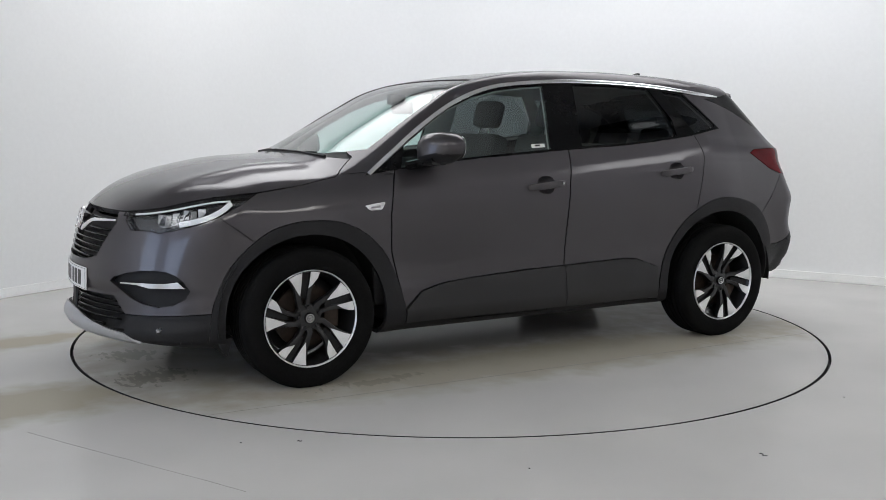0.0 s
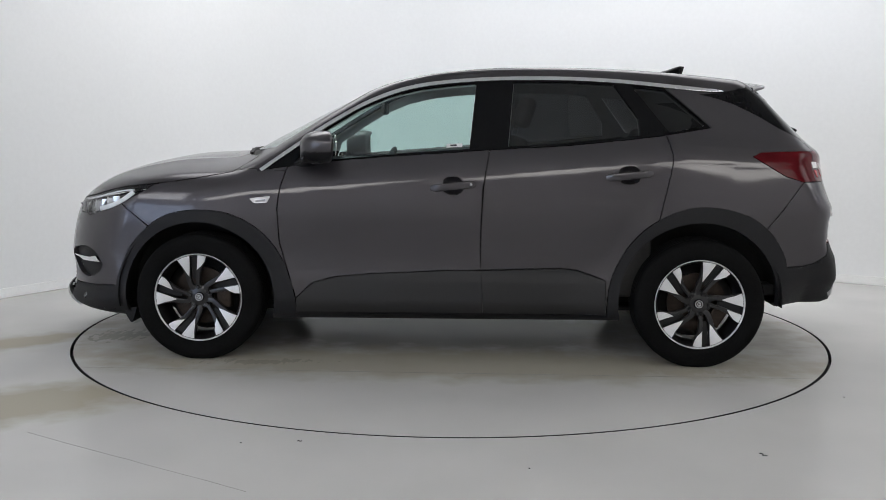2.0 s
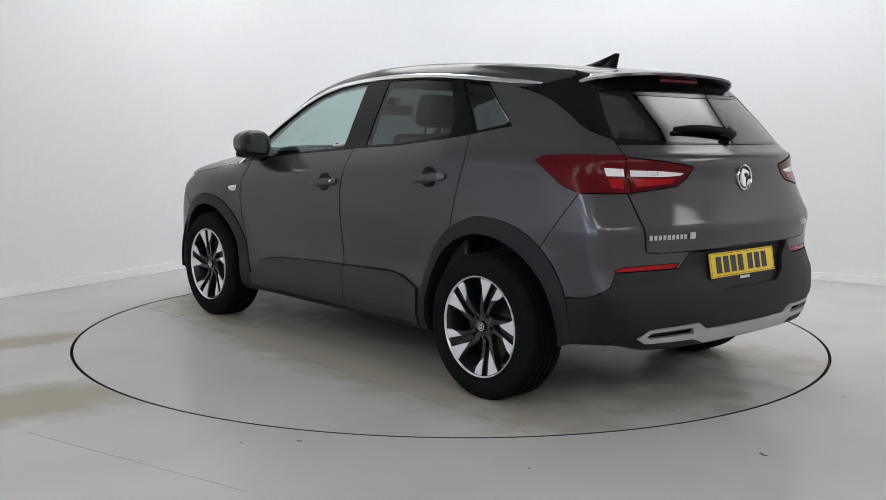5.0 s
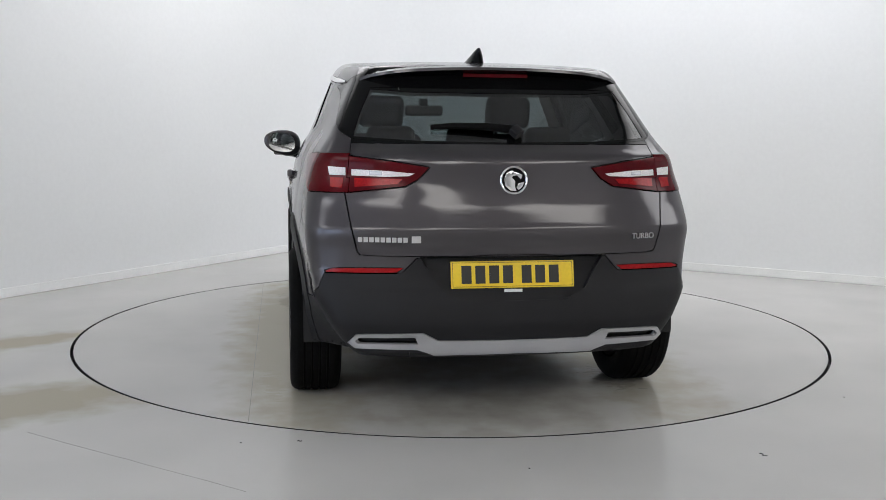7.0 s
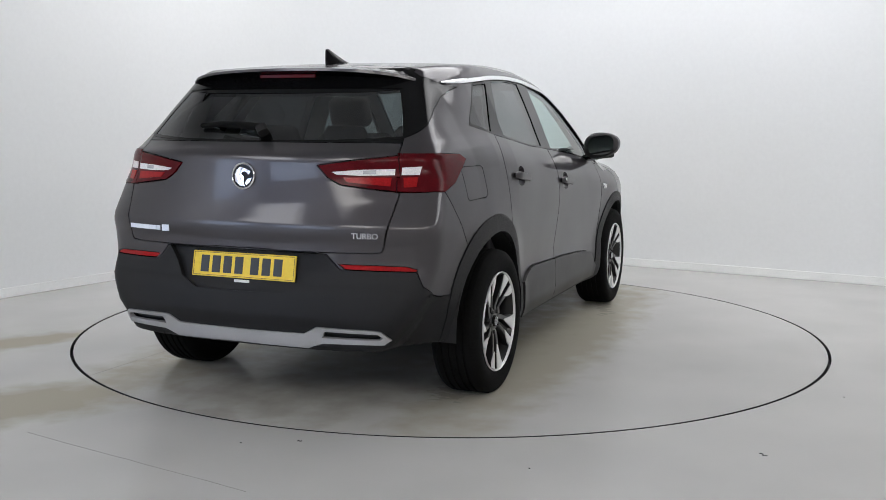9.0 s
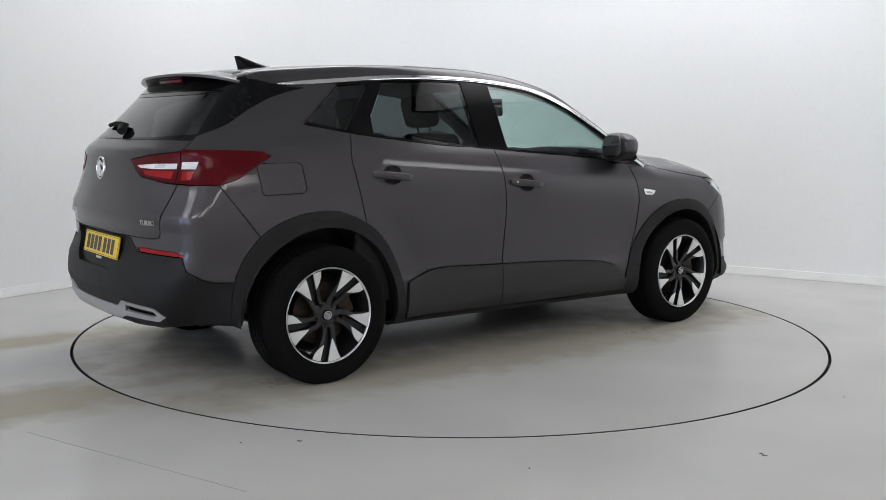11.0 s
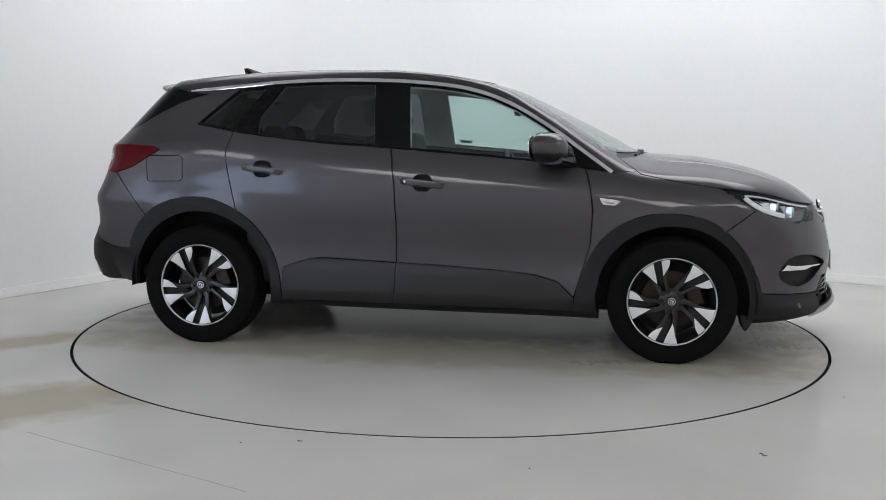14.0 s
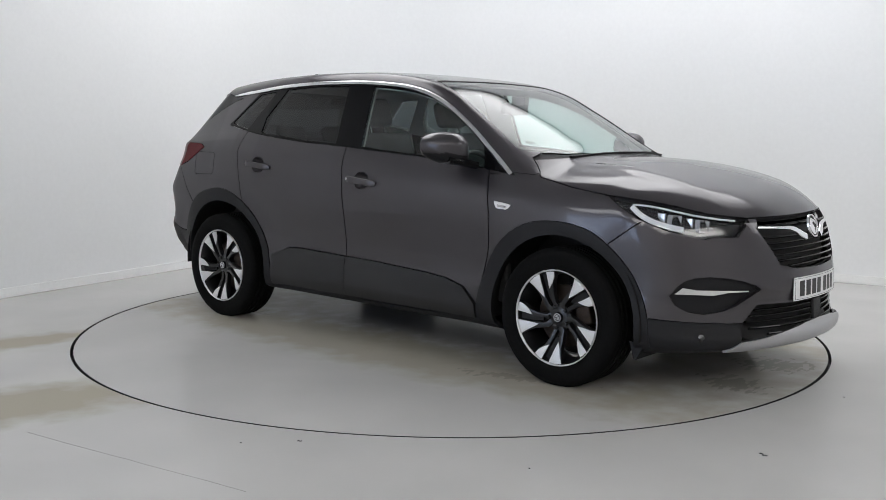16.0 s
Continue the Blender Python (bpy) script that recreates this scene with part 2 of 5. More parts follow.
def wall(name, a, b, mat, label, skirting=True, hole=None):
    """A wall 0.2 m thick from a to b, with the room on its right-hand side; hole: (from, to, top) of a doorway."""
    d = (b - a)
    length = d.length
    d.normalize()
    out = Vector((-d.y, d.x, 0))
    m = Matrix.Translation(a) @ Matrix(((d.x, out.x, 0, 0), (d.y, out.y, 0, 0), (0, 0, 1, 0), (0, 0, 0, 1)))
    bm = bmesh.new()
    if hole:
        h0, h1, top = hole
        box(bm, (0, 0, 0), (h0, .2, HEIGHT))
        box(bm, (h1, 0, 0), (length, .2, HEIGHT))
        box(bm, (h0, 0, top), (h1, .2, HEIGHT))
    else:
        box(bm, (0, 0, 0), (length, .2, HEIGHT))
    bmesh.ops.transform(bm, matrix=m, verts=bm.verts)
    w = tagged(part(name, bm, mat, None, "", False), label, "wall", kind="structure")
    if skirting:
        bm = bmesh.new()
        box(bm, (0.02 if not hole else hole[1] + .02, -.016, .003), (length, -.001, .072))
        bmesh.ops.transform(bm, matrix=m, verts=bm.verts)
        tagged(part("baseboard", bm, SKIRT, None, "", True), "low white painted skirting along the studio wall", "baseboard", kind="structure")
    return m


def studio():
    c0 = CORNER
    c1 = c0 + ALONG_LEFT * LONG_LEFT
    c3 = c0 + ALONG_RIGHT * LONG_RIGHT
    c2 = c1 + ALONG_RIGHT * LONG_RIGHT
    r = 1.0
    m = wall("wall_west", c1, c0 + ALONG_LEFT * r, WALL, "smooth white painted studio wall with a wide doorway", hole=(.5, 4.7, 3.0))
    wall("wall_north", c0 + ALONG_RIGHT * r, c3, WALL, "smooth white painted studio wall")
    mid = c0 + (ALONG_LEFT + ALONG_RIGHT) * r
    for name, r0, r1, z0, z1, mat, label in (("wall_corner", r, r + .2, 0, HEIGHT, WALL, "rounded white corner between the studio walls"),
                                             ("baseboard", r - .016, r - .001, .003, .072, SKIRT, "curved white skirting in the rounded corner")):
        bm = bmesh.new()
        rows = []
        for i in range(25):
            a = math.pi / 2 * i / 24
            d = -ALONG_RIGHT * math.cos(a) - ALONG_LEFT * math.sin(a)
            rows.append([bm.verts.new(mid + d * q + Vector((0, 0, z))) for q, z in ((r0, z0), (r0, z1), (r1, z1), (r1, z0))])
        for a, b in zip(rows, rows[1:]):
            for k in range(4):
                bm.faces.new((a[k], a[(k + 1) % 4], b[(k + 1) % 4], b[k]))
        bmesh.ops.recalc_face_normals(bm, faces=bm.faces)
        tagged(part(name, bm, mat, None, "", True), label, "wall" if z1 > 1 else "baseboard", kind="structure")
    wall("wall_east", c3, c2, BACK_WALL, "plain pale grey wall behind the camera", False)
    m2 = wall("wall_south", c2, c1, BACK_WALL, "plain pale grey wall behind the camera with a doorway", False, (9.4, 12.5, 3.0))
    bm = bmesh.new()
    box(bm, (9.1, .5, 0), (12.8, .55, 3.1))
    bmesh.ops.transform(bm, matrix=m2, verts=bm.verts)
    tagged(part("backdrop", bm, DAYLIGHT, None, "", False), "cool daylight outside the open doorway", "backdrop", kind="structure")
    bm = bmesh.new()
    box(bm, (.2, .5, 0), (5.0, .55, 3.1))
    bmesh.ops.transform(bm, matrix=m, verts=bm.verts)
    tagged(part("backdrop", bm, DAYLIGHT, None, "", False), "cool daylight outside the open doorway", "backdrop", kind="structure")
    # floor with a round opening for the turntable
    bm = bmesh.new()
    n = 160
    ring = [Vector((math.cos(2 * math.pi * i / n) * (RING + .009), math.sin(2 * math.pi * i / n) * (RING + .009), 0)) for i in range(n)]
    inner = [bm.verts.new(p) for p in ring]
    deep = [bm.verts.new(p - Vector((0, 0, .05))) for p in ring]
    outer = [bm.verts.new(p.normalized() * 3.05) for p in ring]
    far = [bm.verts.new(p.normalized() * 26) for p in ring]
    for i in range(n):
        j = (i + 1) % n
        bm.faces.new((deep[i], inner[i], inner[j], deep[j]))
        bm.faces.new((inner[i], outer[i], outer[j], inner[j]))
        bm.faces.new((outer[i], far[i], far[j], outer[j]))
    bmesh.ops.recalc_face_normals(bm, faces=bm.faces)
    for f in bm.faces:
        if f.normal.z < -.5:
            f.normal_flip()
    tagged(part("floor", bm, FLOOR, None, "", False), "pale grey resin studio floor with beige smears", "floor", kind="structure")
    bm = bmesh.new()
    a, b = Vector((-1.73, -2.253, 0)), Vector((-.70, -2.878, 0))
    d = (b - a).normalized()
    s = Vector((-d.y, d.x, 0)) * .0015
    mids = [a + (b - a) * i / 12 + s * random.uniform(-2, 2) for i in range(13)]
    sweep(bm, mids, .003, .0012)
    part("joint", bm, JOINT, bpy.data.objects["floor"], "hairline crack in the resin")
    # trough lined in near-black, so the gap's shade is in its colour
    bm = bmesh.new()
    lathe(bm, [(0, -.05), (RING - .0084, -.05), (RING - .0084, -.0015), (RING - .0078, -.0015), (RING - .0078, -.048), (RING + .0078, -.048), (RING + .0078, -.0015), (RING + .0086, -.0015), (RING + .0086, -.055)], 160, "z")
    tagged(part("pit", bm, DARK, None, "", False), "black-lined gap round the turntable, its shade painted in", "pit", kind="structure")
    # ceiling
    bm = bmesh.new()
    cs = [c0, c1, c2, c3]
    a = [bm.verts.new(c + Vector((0, 0, HEIGHT))) for c in cs]
    b = [bm.verts.new(c + Vector((0, 0, HEIGHT + .2))) for c in cs]
    bm.faces.new(a), bm.faces.new(b[::-1])
    for i in range(4):
        bm.faces.new((a[i], b[i], b[(i + 1) % 4], a[(i + 1) % 4]))
    bmesh.ops.recalc_face_normals(bm, faces=bm.faces)
    tagged(part("ceiling", bm, CEILING, None, "", False), "plain studio ceiling above the light panels", "ceiling", kind="structure")


def ceiling_light(x, y, wide, deep, turn):
    lamp = empty("ceiling_light", "large flat overhead light panel with a white diffuser", "ceiling light", at=(x, y, 3.75))
    lamp.rotation_euler = (0, 0, radians(turn))
    bm = bmesh.new()
    for lo, hi in (((-wide / 2 - .04, -deep / 2 - .04, 0), (-wide / 2, deep / 2 + .04, .10)), ((wide / 2, -deep / 2 - .04, 0), (wide / 2 + .04, deep / 2 + .04, .10)),
                   ((-wide / 2, -deep / 2 - .04, 0), (wide / 2, -deep / 2, .10)), ((-wide / 2, deep / 2, 0), (wide / 2, deep / 2 + .04, .10)),
                   ((-wide / 2, -deep / 2, .06), (wide / 2, deep / 2, .10))):
        box(bm, lo, hi)
    part("frame", bm, PLASTIC, lamp, "", False)
    bm = bmesh.new()
    box(bm, (-wide / 2, -deep / 2, .02), (wide / 2, deep / 2, .05))
    part("diffuser", bm, SMALL_PANEL if wide == 2.4 else REAR_PANEL if y > 0 else PANEL, lamp, "", False)
    for sx in (-1, 1):
        for sy in (-1, 1):
            bm = bmesh.new()
            box(bm, (sx * wide * .4 - .01, sy * deep * .4 - .01, .10), (sx * wide * .4 + .01, sy * deep * .4 + .01, HEIGHT - 3.75))
            part("hanger", bm, PLASTIC, lamp, "", False)
    return tagged(lamp, group="ceiling light panels")


JOINT = material("grey_joint", (.20, .195, .18), .6, grain=.3, grain_scale=60)
SEAMS = ((1.205, -1.90, 1.90),)


def crumb(x, y, size, turn, label):
    bm = bmesh.new()
    path = [(size * (-.5 + i / 6), size * .25 * math.sin(i * 1.1), .002) for i in range(7)]
    sweep(bm, path, lambda k: size * .22 * (1 - abs(k - .5)) , .003)
    ob = part("debris", bm, INK, None)
    ob.location, ob.rotation_euler = (x, y, 0), (0, 0, radians(turn))
    return tagged(ob, label, "debris", "debris on the floor")


def turntable():
    bm = bmesh.new()
    lathe(bm, [(.02, 0), (1.0, 0), (1.8, 0), (RING - .009, 0), (RING - .009, -.006)], 160, "z")
    for f in bm.faces:
        if f.normal.z < -.5:
            f.normal_flip()
    bmesh.ops.contextual_create(bm, geom=[e for e in bm.edges if e.is_boundary and e.verts[0].co.length < .1])
    table = tagged(part("turntable", bm, DISC, None, "", False), "round pale resin turntable flush in floor, damp smears and painted shade", "turntable")
    for y, x0, x1 in SEAMS:
        bm = bmesh.new()
        box(bm, (x0, y - .0015, -.002), (x1, y + .0015, .0004))
        part("joint", bm, JOINT, table, "fine dark joint between the table's plates", False)
    return table


studio()
for px, py, wide, deep, turn in ((-1.43, 1.60, 2.1, 4.3, -29.6), (2.0, 1.2, 2.5, 4.5, -119.6), (7.0, -2.3, 2.5, 4.5, -119.6), (-5.1, -5.4, 2.1, 4.3, -29.6),
                                 (-2.6, -8.2, 2.4, 4.2, -29.6), (.6, -9.4, 2.4, 4.2, -29.6), (4.2, -7.4, 2.4, 4.2, -29.6)):
    ceiling_light(px, py, wide, deep, turn)
for x, y, size, turn in ((1.223, -2.44, .035, -50), (1.873, -1.599, .012, 20), (1.62, -2.65, .02, -40), (-.60, -2.33, .018, 10), (.30, -2.62, .008, 0), (-.83, -2.36, .008, 60)):
    crumb(x, y, size, turn, "tiny dark crumb of dirt on the floor")
TABLE = turntable()

# ---- car body: a smooth closed form from profile curves (x ahead, y left, z up, origin between the axles on the ground) ----
def curve(*pairs):
    """A smooth monotone-tangent curve through (x, value) pairs."""
    px = np.array([p[0] for p in pairs], float)
    py = np.array([p[1] for p in pairs], float)
    d = np.diff(py) / np.diff(px)
    m = np.zeros(len(px))
    m[0], m[-1] = d[0], d[-1]
    for i in range(1, len(px) - 1):
        if d[i - 1] * d[i] > 0:
            w1 = 2 * (px[i + 1] - px[i]) + px[i] - px[i - 1]
            w2 = px[i + 1] - px[i] + 2 * (px[i] - px[i - 1])
            m[i] = (w1 + w2) / (w1 / d[i - 1] + w2 / d[i])

    def value(x):
        x = np.clip(x, px[0], px[-1])
        i = np.clip(np.searchsorted(px, x) - 1, 0, len(px) - 2)
        h = px[i + 1] - px[i]
        s = (x - px[i]) / h
        return ((1 + 2 * s) * (1 - s) ** 2 * py[i] + s * (1 - s) ** 2 * h * m[i]
                + s * s * (3 - 2 * s) * py[i + 1] + s * s * (s - 1) * h * m[i + 1])
    return value


AXLE, HUB_Z = 1.3375, 0.340
HALF_WIDTH = curve((-2.3, .80), (-1.9, .850), (-1.6, .876), (-1.35, .886), (-1, .884), (-.5, .876), (0, .872), (.5, .872),
                   (1, .880), (1.3, .884), (1.6, .866), (1.9, .83), (2.3, .77))
LOWER = curve((.15, -.16), (.22, -.085), (.27, -.046), (.34, -.028), (.43, -.029), (.50, -.035), (.56, -.034), (.66, -.023), (.80, -.006), (.90, 0), (1.3, 0))
UPPER = curve((-.2, 0), (-.13, -.0015), (-.06, -.006), (0, -.0145), (.03, -.0235), (.07, -.041), (.11, -.062), (.14, -.079), (.3, -.144), (.5, -.232), (.62, -.295))
TOP = curve((-2.2, 1.44), (-1.75, 1.520), (-1.5, 1.551), (-1.2, 1.578), (-.9, 1.595), (-.6, 1.602), (-.3, 1.599), (0, 1.576), (.2, 1.547),
            (.4, 1.498), (.6, 1.411), (.8, 1.315), (1.0, 1.213), (1.15, 1.135), (1.24, 1.112), (1.34, 1.106), (1.5, 1.096), (1.65, 1.072), (1.82, 1.032),
            (2.0, .966), (2.1, .911), (2.2, .837), (2.4, .70))
CROWN = curve((-2.2, .035), (-1.3, .026), (0, .022), (.3, .032), (.6, .068), (1.0, .105), (1.25, .082), (1.8, .080), (2.3, .065))
FRONT = curve((.15, 2.12), (.21, 2.22), (.26, 2.300), (.30, 2.314), (.36, 2.280), (.46, 2.274), (.53, 2.284), (.63, 2.272), (.74, 2.246), (.83, 2.21), (.92, 2.13), (1.0, 2.03))
REAR = curve((.15, -2.08), (.25, -2.155), (.33, -2.175), (.40, -2.185), (.46, -2.205), (.56, -2.195), (.62, -2.17), (.68, -2.153), (.76, -2.157), (.82, -2.169), (.845, -2.170), (.87, -2.162),
             (.95, -2.140), (1.05, -2.124), (1.11, -2.121), (1.135, -2.114), (1.17, -2.072), (1.20, -2.037), (1.3, -1.935), (1.49, -1.74), (1.6, -1.63))
REAR_BEND = curve((.2, 1.0), (.5, 1.0), (.8, 1.05), (.95, 1.3), (1.1, 1.7), (1.3, 1.7), (1.6, 1.6))

BELLY = curve((-2.3, .322), (-2.0, .314), (-1.75, .318), (-1.64, .305), (-1.5, .24), (1.7, .215), (2.0, .235), (2.2, .252), (2.35, .262))


def smooth_max(a, b, k):
    h = np.maximum(k - np.abs(a - b), 0) / k
    return np.maximum(a, b) + h * h * k * .25


def body_field(p):
    x, y, z = p[:, 0], np.abs(p[:, 1]), p[:, 2]
    shoulder = .929 + (.72 - np.maximum(x, -1.25)) * .085 - .03 * np.clip((-1.25 - x) / .6, 0, 1)
    up = z - shoulder
    w = HALF_WIDTH(x) + LOWER(z) + UPPER(up)
    w = w - .065 * np.clip((-.7 - x) / 1.1, 0, 1) ** 1.5 * np.clip((up - .08) / .3, 0, 1)
    w = w - .032 * np.clip((-1.0 - x) / .5, 0, 1) * np.clip((z - .82) / .25, 0, 1)
    for ax in (AXLE, -AXLE):
        r = np.hypot(x - ax, z - HUB_Z)
        s = np.clip((.60 - r) / .20, 0, 1)
        w = w + .014 * s * s * (3 - 2 * s)
    w = w - .12 * np.clip((.57 - z) / .2, 0, 1.3) ** 1.3 * np.clip((-1.72 - x) / .22, 0, 1)
    side = y - w
    q = (y / .7) ** 2
    top = z - TOP(x) + CROWN(x) * (.75 * q + .25 * q * q)
    crease = np.exp(-((y - .50) / .05) ** 2) * np.clip((x - 1.15) / .2, 0, 1) * np.clip((2.05 - x) / .3, 0, 1)
    top = top - .006 * crease
    front = x - FRONT(z) + .40 * y ** 2 + .35 * y ** 4
    rear = REAR(z) + (.12 * y ** 2 + .16 * y ** 4) * REAR_BEND(z) - x
    low = BELLY(x) - z
    f = smooth_max(side, top, .055)
    f = smooth_max(f, front, .07)
    f = smooth_max(f, rear, .07)
    return smooth_max(f, low, .03)


def body_normal(p):
    e, g = .004, np.zeros_like(p)
    for i in range(3):
        d = np.zeros(3)
        d[i] = e
        g[:, i] = body_field(p + d) - body_field(p - d)
    return g / np.maximum(np.linalg.norm(g, axis=1, keepdims=True), 1e-9)


def settle_on_body(p, rounds=4):
    for _ in range(rounds):
        p = p - body_normal(p) * (body_field(p) * .8)[:, None]
    return p


def march(o, d, far=1.6):
    """Where rays from inside the body leave it."""
    lo, hi = np.zeros(len(o)), np.full(len(o), far)
    for _ in range(30):
        mid = (lo + hi) / 2
        inside = body_field(o + d * mid[:, None]) < 0
        lo, hi = np.where(inside, mid, lo), np.where(inside, hi, mid)
    return o + d * hi[:, None]


def body_grid(step=.024, fan=20):
    """Quads over the body: rays from a core box, fanned round its edges."""
    ends = (-1.5, 1.75), (-.5, .5), (.5, .95)
    axes = []
    for a, b in ends:
        n = max(2, round((b - a) / step))
        axes.append((a, b, n))
    index, origin, way = {}, [], []

    def line(k):
        """Positions along one axis: core place, outward lean from -1 to 1."""
        a, b, n = axes[k]
        low = [(a, -math.tan(radians(45 - 45 * i / fan))) for i in range(fan)]
        mid = [(a + (b - a) * i / n, 0.0) for i in range(n + 1)]
        high = [(b, math.tan(radians(45 * (i + 1) / fan))) for i in range(fan)]
        return low + mid + high
    lines = [line(k) for k in range(3)]
    faces = []
    for k in range(3):
        u, v = (k + 1) % 3, (k + 2) % 3
        for sign in (-1, 1):
            grid = []
            for cu, lu in lines[u]:
                row = []
                for cv, lv in lines[v]:
                    o, d = [0.0] * 3, [0.0] * 3
                    o[k] = axes[k][1] if sign > 0 else axes[k][0]
                    o[u], o[v], d[k], d[u], d[v] = cu, cv, float(sign), lu, lv
                    n = math.sqrt(d[0] ** 2 + d[1] ** 2 + d[2] ** 2)
                    key = tuple(round(c, 4) for c in o + [c / n for c in d])
                    if key not in index:
                        index[key] = len(origin)
                        origin.append(o)
                        way.append([c / n for c in d])
                    row.append(index[key])
                grid.append(row)
            for i in range(len(grid) - 1):
                for j in range(len(grid[0]) - 1):
                    q = (grid[i][j], grid[i + 1][j], grid[i + 1][j + 1], grid[i][j + 1])
                    faces.append(q if sign > 0 else q[::-1])
    return march(np.array(origin), np.array(way)), faces


# the turntable's angle in degrees, time by time
TURN = [(0, 207.15), (0.5, 199.55), (1, 191.63), (1.5, 184.05), (2, 176.01), (2.5, 168.63), (3, 160.42), (3.5, 152.57), (4, 144.72), (4.5, 136.88), (5, 129.03), (5.5, 121.18), (6, 113.10), (6.5, 105.57), (7, 97.46), (7.5, 90.00), (8, 81.86), (8.5, 74.22), (9, 66.04), (9.5, 58.64), (10, 50.79), (10.5, 42.95), (11, 35.10), (11.5, 27.26), (12, 19.41), (12.5, 11.78), (13, 3.62), (13.5, -3.94), (14, -11.98), (14.5, -19.33), (15, -27.38), (15.5, -34.94), (16, -43.06)]


# ---- outlines of the panels: side ones in (x, z), end ones in (|y|, z), top ones in (x, |y|) ----
def arc(cx, cz, r, a0, a1, n):
    return [(cx + r * math.cos(radians(a0 + (a1 - a0) * i / n)), cz + r * math.sin(radians(a0 + (a1 - a0) * i / n))) for i in range(n + 1)]


CHROME_UP = [(1.023, 1.021), (.917, 1.099), (.829, 1.160), (.741, 1.224), (.621, 1.301), (.47, 1.391), (.316, 1.454), (.162, 1.496), (.008, 1.515), (-.147, 1.527),
             (-.301, 1.534), (-.608, 1.536), (-.912, 1.521), (-1.22, 1.492), (-1.49, 1.464)]
CHROME_LOW = [(-1.47, 1.452), (-1.156, 1.475), (-.911, 1.501), (-.607, 1.515), (-.301, 1.513), (-.147, 1.506), (.007, 1.493), (.162, 1.473), (.315, 1.435), (.468, 1.369),
              (.619, 1.280), (.723, 1.213), (.817, 1.142), (.90, 1.084), (.977, 1.03)]
BELT = [(-1.394, 1.267), (-1.16, 1.227), (-.896, 1.195), (-.597, 1.165), (-.207, 1.142), (.005, 1.125), (.307, 1.104), (.609, 1.078), (.82, 1.050)]
CHROME_STRIP = CHROME_UP + CHROME_LOW
WINDOWS = CHROME_LOW[1:] + BELT[::-1]
FRONT_GLASS = [(.815, 1.056), (.778, 1.163), (.618, 1.272), (.468, 1.361), (.315, 1.426), (.161, 1.464), (.007, 1.484), (-.144, 1.497), (-.11, 1.147), (.005, 1.137), (.307, 1.114), (.61, 1.088)]
SIDE_GLASS = [(-.349, 1.504), (-.606, 1.505), (-.88, 1.491), (-1.005, 1.312), (-1.012, 1.224), (-.597, 1.176), (-.321, 1.162)]
QUARTER_GLASS = [(-.985, 1.478), (-1.150, 1.463), (-1.359, 1.290), (-1.351, 1.278), (-1.169, 1.243)]
REAR_TRIM = [(-1.34, 1.446), (-1.43, 1.426), (-1.529, 1.394), (-1.65, 1.335), (-1.768, 1.264), (-1.905, 1.205), (-2.06, 1.185), (-1.80, 1.52), (-1.56, 1.476), (-1.49, 1.462), (-1.47, 1.452)]
GAP_FRONT = [(.86, 1.043), (.89, .942), (.907, .823), (.898, .64), (.858, .491), (.814, .338), (.811, .19)]
GAP_B = [(-.270, 1.54), (-.222, 1.142), (-.19, .951), (-.179, .74), (-.179, .527), (-.202, .19)]
GAP_REAR = [(-1.153, 1.224), (-1.183, 1.121), (-1.181, 1.077), (-1.154, .959), (-1.114, .781)]
ARCH_F = [(1.812, .19), (1.812, .359), (1.780, .488), (1.695, .642), (1.556, .762), (1.45, .800), (1.339, .813), (1.192, .806), (1.049, .747), (.933, .64), (.858, .491), (.814, .338), (.811, .19)]
ARCH_R = [(-.857, .19), (-.856, .389), (-.899, .538), (-.985, .680), (-1.099, .778), (-1.245, .845), (-1.364, .856), (-1.517, .836), (-1.660, .770), (-1.770, .640), (-1.812, .513), (-1.805, .19)]
WELL_F = arc(AXLE, HUB_Z, .408, -25, 205, 26)
WELL_R = arc(-AXLE, HUB_Z + .008, .424, -25, 205, 26)
SILL = [(.811, .19), (.814, .338), (.722, .425), (.602, .456), (.451, .472), (0, .497), (-.182, .501), (-.603, .517), (-.693, .509), (-.842, .455), (-.857, .19)]
SILL_LOW = [(1.0, .268), (-1.0, .275)]
HOOD_LINE = [(1.03, 1.105), (1.16, 1.014), (1.364, .976), (1.577, .946), (1.645, .940), (1.76, .926), (1.86, .905), (1.975, .872), (2.097, .849), (2.3, .849)]
HEADLAMP = [(1.577, .945), (1.645, .936), (1.76, .922), (1.86, .901), (1.975, .868), (2.097, .845), (2.107, .812), (2.096, .770), (2.021, .770), (2.001, .760), (1.862, .799), (1.758, .842), (1.66, .895)]
FENDER_GAP = [(1.555, .683), (1.765, .841)]
FLAP = [(-1.45, 1.075), (-1.47, 1.085), (-1.66, 1.085), (-1.68, 1.07), (-1.665, .945), (-1.65, .935), (-1.46, .94), (-1.44, .955)]
BUMPER_LOW_SIDE = [(2.4, .375), (2.1, .372), (1.803, .392), (1.76, .392)]
BLACK_REAR_SIDE = [(-1.74, .532), (-1.892, .539), (-1.95, .556), (-2.01, .592), (-2.08, .65)]
TAIL_SIDE = [(-1.602, 1.118), (-1.644, 1.140), (-1.80, 1.146), (-2.0, 1.146), (-2.0, .988), (-1.868, .986), (-1.773, 1.015)]
TAIL_GAP = [(-1.868, .986), (-1.76, .842), (-1.66, .715)]

TAIL_END = [(.342, 1.094), (.50, 1.118), (.64, 1.134), (.90, 1.160), (.90, .985), (.672, .988), (.60, .996), (.44, 1.016), (.388, 1.045)]
